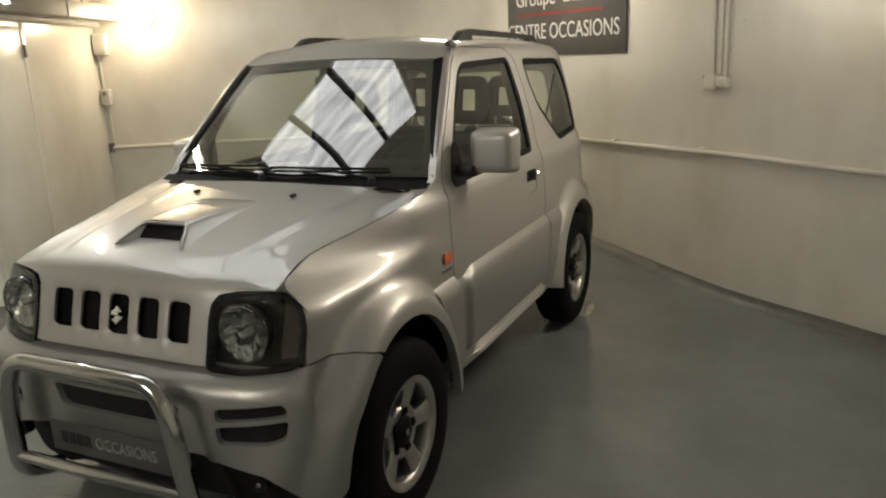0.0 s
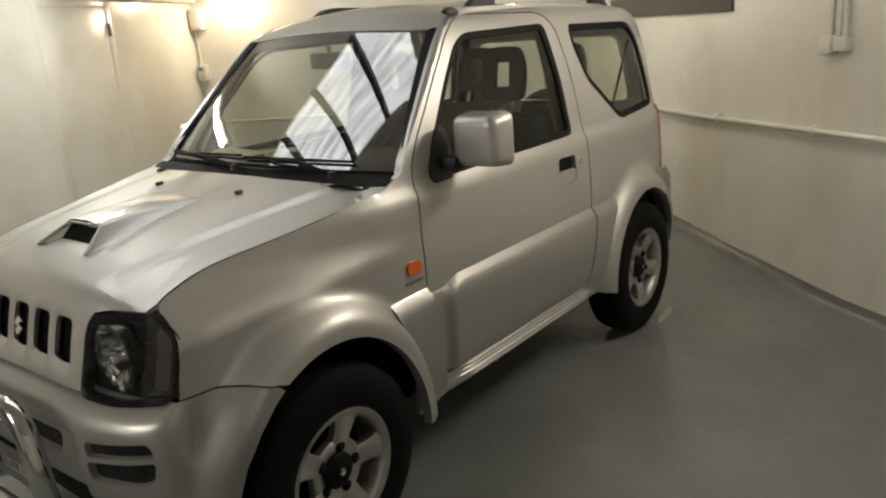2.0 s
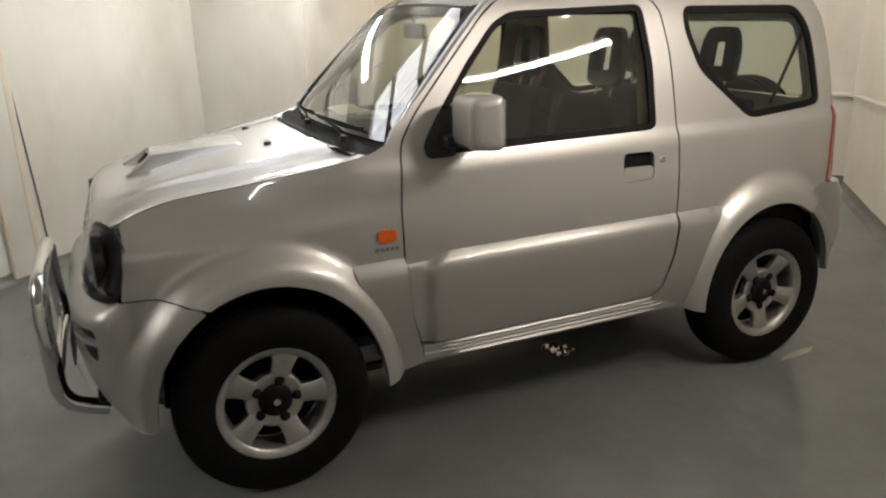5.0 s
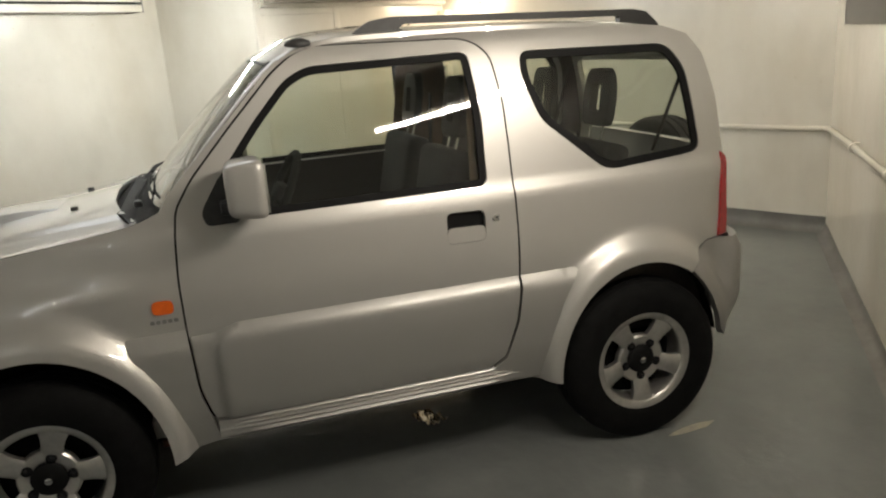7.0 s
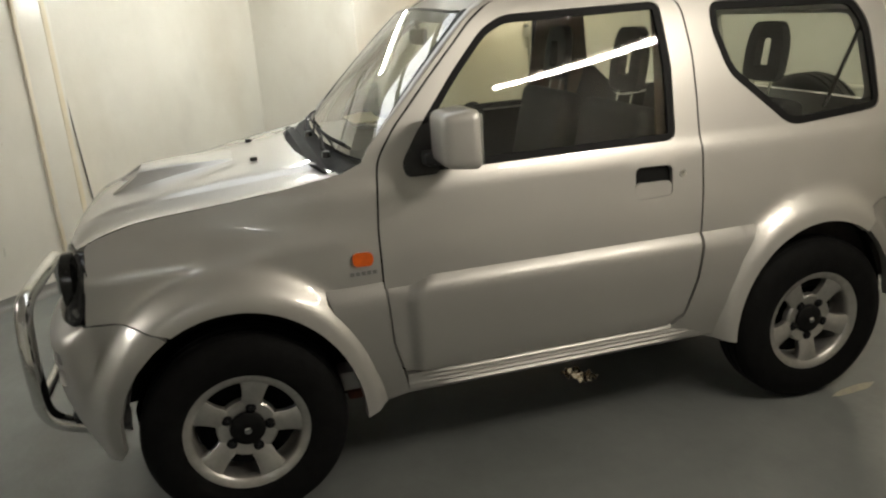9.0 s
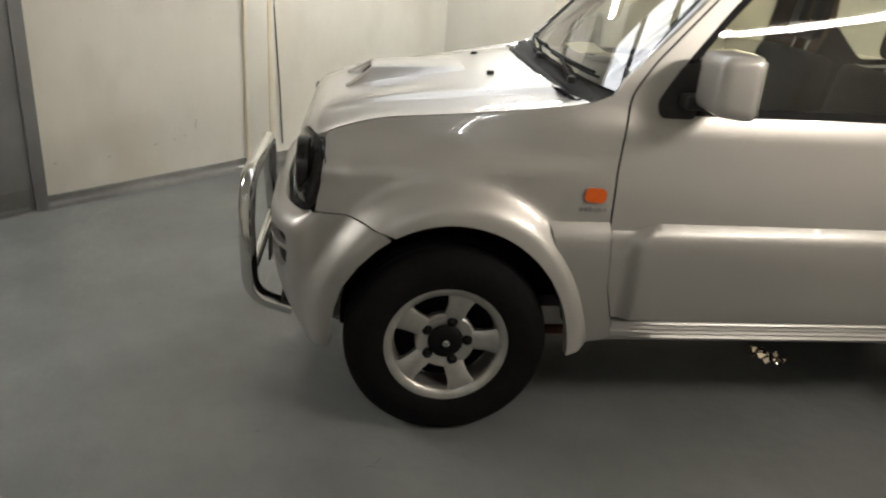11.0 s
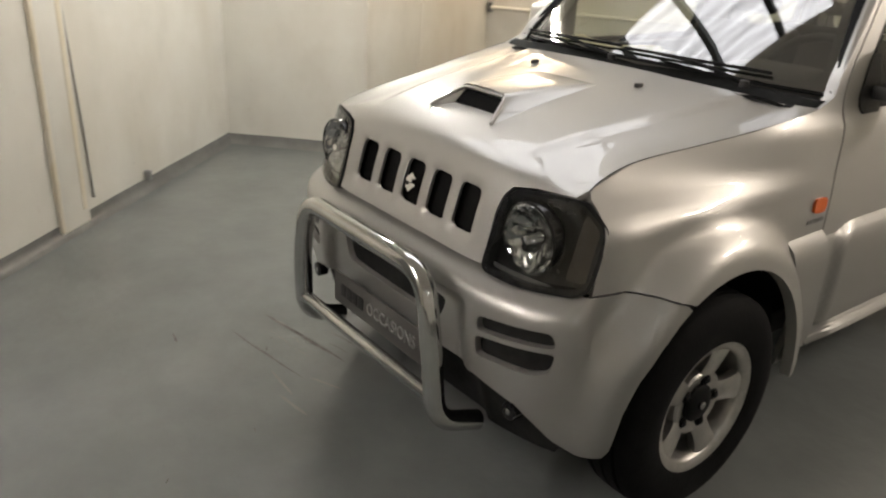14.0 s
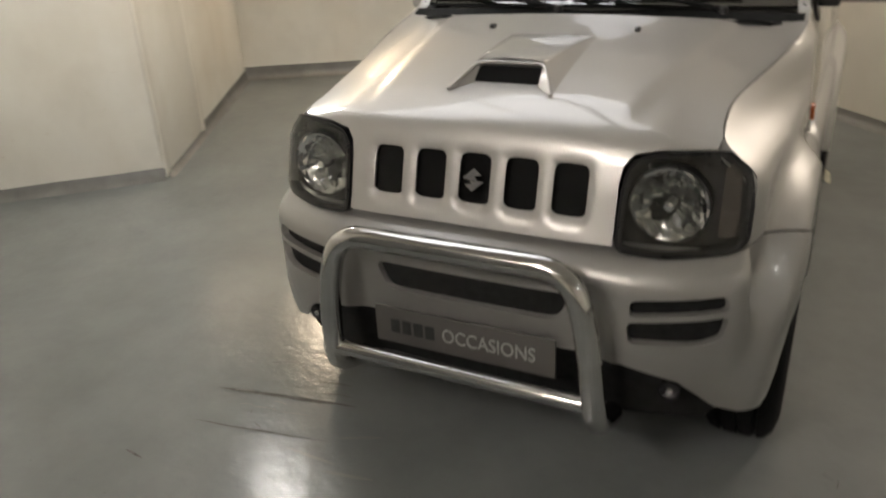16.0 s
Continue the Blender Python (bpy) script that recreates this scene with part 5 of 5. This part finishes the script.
M_LINING = mat("headlining_grey", (0.30, 0.29, 0.27), 0.9, 0, (0.25, 0.24, 0.22), 60.0, 0.2, 300.0)
part("headlining", panel([(-0.48, 0.96), (0.48, 0.96), (0.47, 2.50), (-0.47, 2.50)], [], lambda x, y: roof_f(x, y) - Vector((0, 0, 0.03)), 0.08, (0, 0, -1), 0), M_LINING, CAR)


# ---- things on the walls and the floor ----
def wall_pipe():
    r = 0.017
    a = on_wall(3, wall_s(3, *W_BACK_R) - 0.025, 0.03, 0.955)
    pts = [on_wall(3, 0.03, 0.03, 0.95), a - (a - on_wall(3, 0.0, 0.03, 0.955)).normalized() * 0.08, a, on_wall(4, 0.11, 0.03, 0.965)]
    for k in range(1, 9):
        s = 0.11 + (5.6 - 0.11) * k / 8
        pts.append(on_wall(4, s, 0.03, 0.965 + 0.006 * math.sin(k * 2.1) - 0.003 * k))
    p = thing("wall_pipe", "thin white painted pipe clipped along the wall", "pipe")
    part("pipe", tube(pts, r, 10), M_WALL, p)
    for s in (0.9, 1.70, 2.495, 3.9):
        c = on_wall(4, s, 0.03, 0.965 - 0.003 * s / 0.7)
        a_, d, n, L = wall_frame(PLAN[4], PLAN[5])
        part("clip", tube([c - d * 0.012, c + d * 0.012], 0.026, 10), M_PVC, p)
        part("clip_foot", box(-0.012, 0.012, 0.0, 0.03, -0.012, 0.03, 0.003, m=wall_matrix(4, s, 0.0, 0.965 - 0.003 * s / 0.7)), M_PVC, p)
    for s in (0.9, 2.2):
        c = on_wall(3, s, 0.03, 0.953)
        part("clip", tube([c - Vector((0.010, 0.006, 0)), c + Vector((0.010, 0.006, 0))], 0.026, 10), M_PVC, p)
    part("pipe_end", tube([on_wall(3, 0.03, 0.03, 0.91), on_wall(3, 0.03, 0.03, 0.99)], 0.024, 10), M_SKIRT, p)


wall_pipe()


def conduit():
    s0 = 2.615
    c = thing("cable_conduit", "two upright white cable conduits ending in a small box", "conduit", m=wall_matrix(4, s0, 0, 0))
    for dx in (-0.055, 0.045):
        part("conduit_tube", tube([(dx, 0.016, 1.42), (dx, 0.016, CEIL)], 0.014, 10), M_WALL, c)
    part("conduit_cover", box(-0.020, 0.012, 0.0, 0.015, 1.45, CEIL, 0.004), M_WALL, c)
    part("socket_box", box(-0.085, -0.005, 0, 0.06, 1.36, 1.455, 0.008), M_PVC, c)
    part("switch_box", box(0.0, 0.085, 0, 0.05, 1.375, 1.44, 0.008), M_PVC, c)
    part("screw", lathe([(0.0, 0.010), (0.02, 0.010), (0.024, 0.0)], 10, "y", m=Matrix.Translation((-0.12, 0, 1.44))), M_CHROME, c)


conduit()


def dealer_sign():
    sa, sb = 0.37, 1.79
    mid, wd = (sa + sb) / 2, sb - sa
    z0, z1 = 1.60, 2.36
    sg = thing("dealer_sign", "dark grey sign board with white letters and red bar", "sign", m=wall_matrix(4, mid, 0.0, 0))
    part("board", box(-wd / 2, wd / 2, 0.002, 0.022, z0, z1, 0.003), M_SIGN, sg)
    M = lambda x, z: Matrix.Translation((x, 0.0235, z)) @ Matrix.Rotation(radians(90), 4, "X")
    text("CENTRE OCCASIONS", 0.172, M(-0.03, 1.785) @ Matrix.Diagonal((0.82, 1, 1, 1)), M_SIGNTXT, sg, label="white letters")
    part("red_bar", box(-0.55, 0.48, 0.022, 0.0245, 1.915, 1.935), M_SIGNRED, sg)
    text("Groupe", 0.165, M(-0.33, 2.045), M_SIGNTXT, sg, label="white letters")
    for k in range(5):
        part("mark", box(0.03 + k * 0.10, 0.105 + k * 0.10, 0.022, 0.0245, 2.0, 2.09), M_SIGNTXT, sg)


dealer_sign()


def side_door():
    """White painted door in the side wall."""
    a, d, n, L = wall_frame(W_JOG, W_BACK_L)
    dr = thing("door_1", "white painted flush door with a small hinge, closed", "door", m=wall_matrix(2, 0.385, 0, 0), kind="structure")
    for x in (-0.36, 0.36):
        part("door_frame", box(x - 0.03, x + 0.03, -0.02, 0.013, 0.02, 2.03, 0.004), M_WALL, dr)
    part("door_frame", box(-0.33, 0.33, -0.02, 0.013, 1.97, 2.03, 0.004), M_WALL, dr)
    part("door_leaf", box(-0.329, 0.329, -0.02, 0.010, 0.05, 1.969, 0.002), M_WALL, dr)
    part("hinge", box(0.335, 0.355, 0.01, 0.03, 1.76, 1.85, 0.004), M_STEEL, dr)


side_door()


def wall_boxes():
    b = thing("junction_box", "small white switch box with a grey knob on the wall", "switch box", m=wall_matrix(3, 0.10, 0, 0))
    part("box", box(-0.09, -0.01, 0, 0.07, 1.33, 1.47, 0.008), M_PVC, b)
    part("knob", box(-0.065, -0.03, 0.07, 0.10, 1.42, 1.455, 0.006), M_STEEL, b)
    part("feed", tube([(-0.05, 0.015, 0.97), (-0.05, 0.015, 1.33)], 0.010, 8), M_PVC, b)
    part("feed", tube([(-0.07, 0.015, 1.47), (-0.07, 0.015, 1.77)], 0.010, 8), M_PVC, b)
    c = thing("fuse_box", "white cover box high on the wall", "switch box", m=wall_matrix(3, 0.06, 0, 0))
    part("box", box(-0.05, 0.06, 0, 0.08, 1.77, 1.95, 0.01), M_PVC, c)
    part("lid", box(-0.04, 0.05, 0.08, 0.087, 1.79, 1.93, 0.004), M_WALL, c)


wall_boxes()


M_DUCT = mat("dull_duct_paint", (0.34, 0.32, 0.27), 0.45, 0, (0.27, 0.25, 0.21), 3.0)


def ducts():
    d = thing("ventilation_duct", "dull cream boxed duct hung under the ceiling", "duct")
    L = wall_frame(W_JOG, W_BACK_L)[3]
    m = wall_matrix(2, 0, 0, 0)
    part("duct_body", box(0.02, L - 0.02, 0.12, 0.30, 2.045, 2.17, 0.012, m=m), M_DUCT, d)
    part("duct_seam", box(0.9, 0.93, 0.116, 0.304, 2.041, 2.174, 0.003, m=m), M_STEEL, d)
    for s in (0.35, 1.35):
        part("hanger", box(s, s + 0.02, 0.20, 0.21, 2.17, CEIL, m=m), M_STEEL, d)
    q = thing("ceiling_pipe", "cream painted pipe running high along the wall", "pipe")
    part("pipe", tube([m @ Vector((0.02, 0.05, 2.05)), m @ Vector((L - 0.02, 0.05, 2.03))], 0.028, 12), M_PVC, q)
    t = thing("cable_tray", "long white cable tray with a lip along the wall", "cable tray")
    sL = 8.60
    m = wall_matrix(0, 0, 0, 0)
    part("tray_floor", box(sL - 2.6, sL, 0.002, 0.20, 2.075, 2.088, 0.003, m=m), M_WALL, t)
    part("tray_lip", box(sL - 2.6, sL, 0.20, 0.215, 2.070, 2.125, 0.003, m=m), M_WALL, t)
    part("tray_rail", box(sL - 2.6, sL, 0.19, 0.21, 2.145, 2.192, 0.003, m=m), M_WALL, t)
    part("cable", tube([m @ Vector((sL - 2.6, 0.12, 2.135)), m @ Vector((sL, 0.12, 2.135))], 0.02, 8), M_BLACK, t)
    part("tray_end", box(sL, sL + 0.01, 0.002, 0.215, 2.070, 2.195, 0.002, m=m), M_STEEL, t)


ducts()


def left_wall_pilaster():
    """Shallow boxed-in riser with worn cream edges, and what is beside it."""
    m = wall_matrix(0, 0, 0, 0)
    cream = mat("cream_edge_paint", (0.66, 0.58, 0.42), 0.5, 0, (0.72, 0.66, 0.54), 4.0)
    w = thing("wall_pilaster", "shallow white boxed riser with worn cream edges on the wall", "pilaster", kind="structure")
    part("casing", box(6.862, 7.10, -0.01, 0.022, 0.02, CEIL, 0.01, m=m), M_WALL, w)
    part("edge_strip", box(6.850, 6.877, 0.0, 0.027, 0.03, CEIL, 0.010, m=m), cream, w, "worn cream edge strip")
    part("edge_strip", box(7.043, 7.078, 0.018, 0.026, 0.10, CEIL, 0.003, m=m), cream, w, "worn cream edge strip")
    c = thing("cable", "thin dark cable running up beside the boxed riser", "cable")
    part("wire", tube([m @ Vector(q) for q in ((7.165, 0.008, 0.13), (7.15, 0.008, 0.5), (7.10, 0.008, 1.25), (7.09, 0.008, CEIL))], 0.005, 6), M_SKIRT, c)
    k = thing("wall_hook", "small dark hook at the foot of the wall", "hook", m=wall_matrix(0, 7.71, 0, 0))
    part("hook", box(-0.018, 0.018, 0.0, 0.04, 0.065, 0.125, 0.008), M_STEEL, k)
    # scuffs left on the wall paint
    scuff = mat("wall_scuff", (0.36, 0.34, 0.31), 0.7, 0, (0.5, 0.48, 0.43), 60.0)
    rnd = random.Random(5)
    for s, z, ln, tilt in ((5.62, 0.24, 0.03, 12), (5.93, 0.27, 0.035, 18), (6.06, 0.28, 0.016, 30), (6.14, 0.295, 0.02, 10), (6.22, 0.36, 0.07, 84), (5.3, 0.25, 0.025, 5), (4.7, 0.2, 0.03, 15), (7.35, 0.2, 0.02, 20)):
        q = wall_matrix(0, s + 0.25, 0.0, z) @ Matrix.Rotation(radians(-tilt), 4, "Y")
        pts = [(-ln / 2, 0), (-ln / 5, 0.003 + rnd.uniform(0, 0.003)), (ln / 3, 0.004), (ln / 2, 0.001), (ln / 4, -0.003), (-ln / 4, -0.002)]
        bm = bmesh.new()
        bm.faces.new([bm.verts.new(q @ Vector((x, 0.0015, zz))) for x, zz in pts])
        tagged(finish("trim", bm, scuff), "small grey scuff mark on the white wall", "wall mark", kind="structure")


left_wall_pilaster()


def steel_door():
    s1 = 5.47
    d = thing("door_2", "grey painted steel double door, closed", "door", m=wall_matrix(0, s1, 0, 0), kind="structure")
    part("door_frame", box(-0.07, 0.0, 0.0, 0.05, 0.0, 2.12, 0.005), M_STEEL, d)
    part("door_frame", box(-1.95, -1.88, 0.0, 0.05, 0.0, 2.12, 0.005), M_STEEL, d)
    part("door_frame", box(-1.88, -0.07, 0.0, 0.05, 2.05, 2.12, 0.005), M_STEEL, d)
    for x0, x1 in ((-0.97, -0.073), (-1.877, -0.976)):
        leaf = part("door_leaf", box(x0, x1, 0.0, 0.035, 0.01, 2.046, 0.004), M_STEEL, d)
        part("kick_plate", box(x0 + 0.03, x1 - 0.03, 0.035, 0.039, 0.04, 0.14, 0.001), M_SKIRT, leaf)


steel_door()


def floor_marks():
    """Cracks, scratches and an old tape mark on the floor paint."""
    dark = mat("crack_dirt", (0.06, 0.058, 0.052), 0.8, 0, (0.115, 0.112, 0.102), 30.0, spec=0.15)
    pale = mat("worn_tape", (0.42, 0.39, 0.27), 0.6, 0, (0.27, 0.26, 0.22), 25.0)

    def strip(pts, w, material, nm, lab):
        bm = bmesh.new()
        rows = []
        n = 24
        for k in range(n + 1):
            t = k / n * (len(pts) - 1)
            i = min(int(t), len(pts) - 2)
            a, b = Vector(pts[i]), Vector(pts[i + 1])
            p = a.lerp(b, t - i)
            d = (b - a).normalized()
            nrm = Vector((-d.y, d.x))
            ww = w * (0.5 + 0.7 * abs(noise.noise(Vector((p.x * 9, p.y * 9, 1)))) + 0.3) * min(1, 4 * k / n + 0.2, 4 * (n - k) / n + 0.2)
            q = p + nrm * 0.008 * noise.noise(Vector((p.x * 6, p.y * 6, 4)))
            z = ramp(q.x, q.y) + 0.0012
            rows.append([bm.verts.new((*(q + nrm * ww), z)), bm.verts.new((*(q - nrm * ww), z))])
        for k in range(n):
            bm.faces.new((rows[k][0], rows[k + 1][0], rows[k + 1][1], rows[k][1]))
        bmesh.ops.recalc_face_normals(bm, faces=bm.faces[:])
        tagged(finish(nm, bm, material), lab, "floor mark", kind="structure")
    strip([(-1.02, -0.565), (-0.80, -0.525), (-0.50, -0.47)], 0.008, dark, "trim", "dark crack in the grey floor paint")
    strip([(-0.97, -0.745), (-0.75, -0.71), (-0.48, -0.66)], 0.0035, dark, "trim", "thin crack in the grey floor paint")
    strip([(-1.06, -0.955), (-0.98, -0.965)], 0.004, dark, "trim", "short scratch in the grey floor paint")
    worn = mat("worn_floor_streak", (0.205, 0.20, 0.185), 0.17, 0, (0.175, 0.17, 0.16), 14.0)
    rnd = random.Random(11)
    for k in range(3):
        x, y = -0.62 + 0.34 * rnd.random(), -0.86 + 0.40 * rnd.random()
        th = radians(rnd.uniform(-5, 25))
        ln = rnd.uniform(0.08, 0.22)
        strip([(x, y), (x + ln * math.cos(th), y + ln * math.sin(th))], rnd.uniform(0.003, 0.008), worn, "trim", "pale worn streak in the grey floor paint")
    for k in range(9):
        x, y = -0.98 + 0.62 * rnd.random(), -0.62 + 0.26 * rnd.random()
        th = radians(rnd.uniform(0, 22))
        ln = rnd.uniform(0.05, 0.16)
        strip([(x, y), (x + ln * 0.5 * math.cos(th), y + ln * 0.5 * math.sin(th) + 0.006), (x + ln * math.cos(th), y + ln * math.sin(th))], rnd.uniform(0.001, 0.003), worn if k % 3 else dark, "trim", "fine scratch in the grey floor paint")
    strip([(0.81, 2.34), (0.78, 2.58)], 0.02, pale, "trim", "worn pale tape mark on the grey floor")
    for k in range(8):
        a = random.uniform(-1.6, 1.2), random.uniform(-2.0, -0.2)
        th = random.uniform(0, 3.14)
        ln = random.uniform(0.015, 0.04)
        if abs(a[0]) < 0.7 and a[1] > -0.7:
            continue
        strip([a, (a[0] + math.cos(th) * ln, a[1] + math.sin(th) * ln)], 0.002, dark, "trim", "small dark chip in the grey floor paint")


floor_marks()


def dash_light_sheets():
    """Added pale sheets that stand in for the lit far side of the dashboard."""
    cream = mat("cream_dash_light", (0.80, 0.72, 0.50), 0.7, 0, (0.74, 0.65, 0.44), 18.0, 0.1, 60.0)
    white = mat("white_dash_light", (0.84, 0.82, 0.74), 0.7, 0, (0.78, 0.75, 0.66), 18.0, 0.1, 60.0)
    for material, cx, cy, turn, w, d, fold, lab in ((cream, -0.40, 0.705, 4, 0.36, 0.14, 0.9, "cream folded sheet standing in for the lit dashboard top"), (white, -0.16, 0.70, -32, 0.20, 0.14, 1.3, "creased white sheet standing in for the lit dashboard top")):
        bm = bmesh.new()
        nx, ny = 14, 6
        g = [[bm.verts.new(((i / nx - 0.5) * w, (j / ny - 0.5) * d, 0.006 + fold * 0.055 * abs(i / nx - 0.45) ** 1.4 + 0.008 * (1 + noise.noise(Vector((i * 0.35, j * 0.4, w * 40)))))) for j in range(ny + 1)] for i in range(nx + 1)]
        for i in range(nx):
            for j in range(ny):
                bm.faces.new((g[i][j], g[i + 1][j], g[i + 1][j + 1], g[i][j + 1]))
        low = min(v.co.z for v in bm.verts)
        for v in bm.verts:
            v.co.z -= low - 0.001
        ext = bmesh.ops.extrude_face_region(bm, geom=bm.faces[:])
        for v in ext["geom"]:
            if isinstance(v, bmesh.types.BMVert):
                v.co.z += 0.003
        bmesh.ops.recalc_face_normals(bm, faces=bm.faces[:])
        bm.transform(Matrix.Translation((cx, cy, 1.1655)) @ Matrix.Rotation(radians(turn), 4, "Z"))
        tagged(finish("dash_light_sheet", bm, material), lab, "paper")


dash_light_sheets()


def foil_scrap():
    """A crumpled sweet wrapper lying under the car."""
    gold = mat("crumpled_gold_foil", (0.97, 0.88, 0.72), 0.14, 0.85, (0.92, 0.76, 0.54), 40.0)
    bm = bmesh.new()
    n = 9
    g = [[bm.verts.new(((i / n - 0.5) * 0.15 + 0.006 * noise.noise(Vector((i, j, 3.1))), (j / n - 0.5) * 0.09 + 0.006 * noise.noise(Vector((i, j, 7.7))), 0.014 + 0.036 * noise.noise(Vector((i * 0.9, j * 0.9, 1.7))))) for j in range(n + 1)] for i in range(n + 1)]
    for i in range(n):
        for j in range(n):
            bm.faces.new((g[i][j], g[i + 1][j], g[i + 1][j + 1], g[i][j + 1]))
    low = min(v.co.z for v in bm.verts)
    for v in bm.verts:
        v.co.z += 0.001 - low
    bm.transform(Matrix.Translation((0.26, 1.45, 0)) @ Matrix.Rotation(radians(25), 4, "Z"))
    bmesh.ops.triangulate(bm, faces=bm.faces[:])
    tagged(finish("foil_wrapper", bm, gold, smooth=False), "small crumpled pale gold foil wrapper on the floor", "wrapper")


foil_scrap()
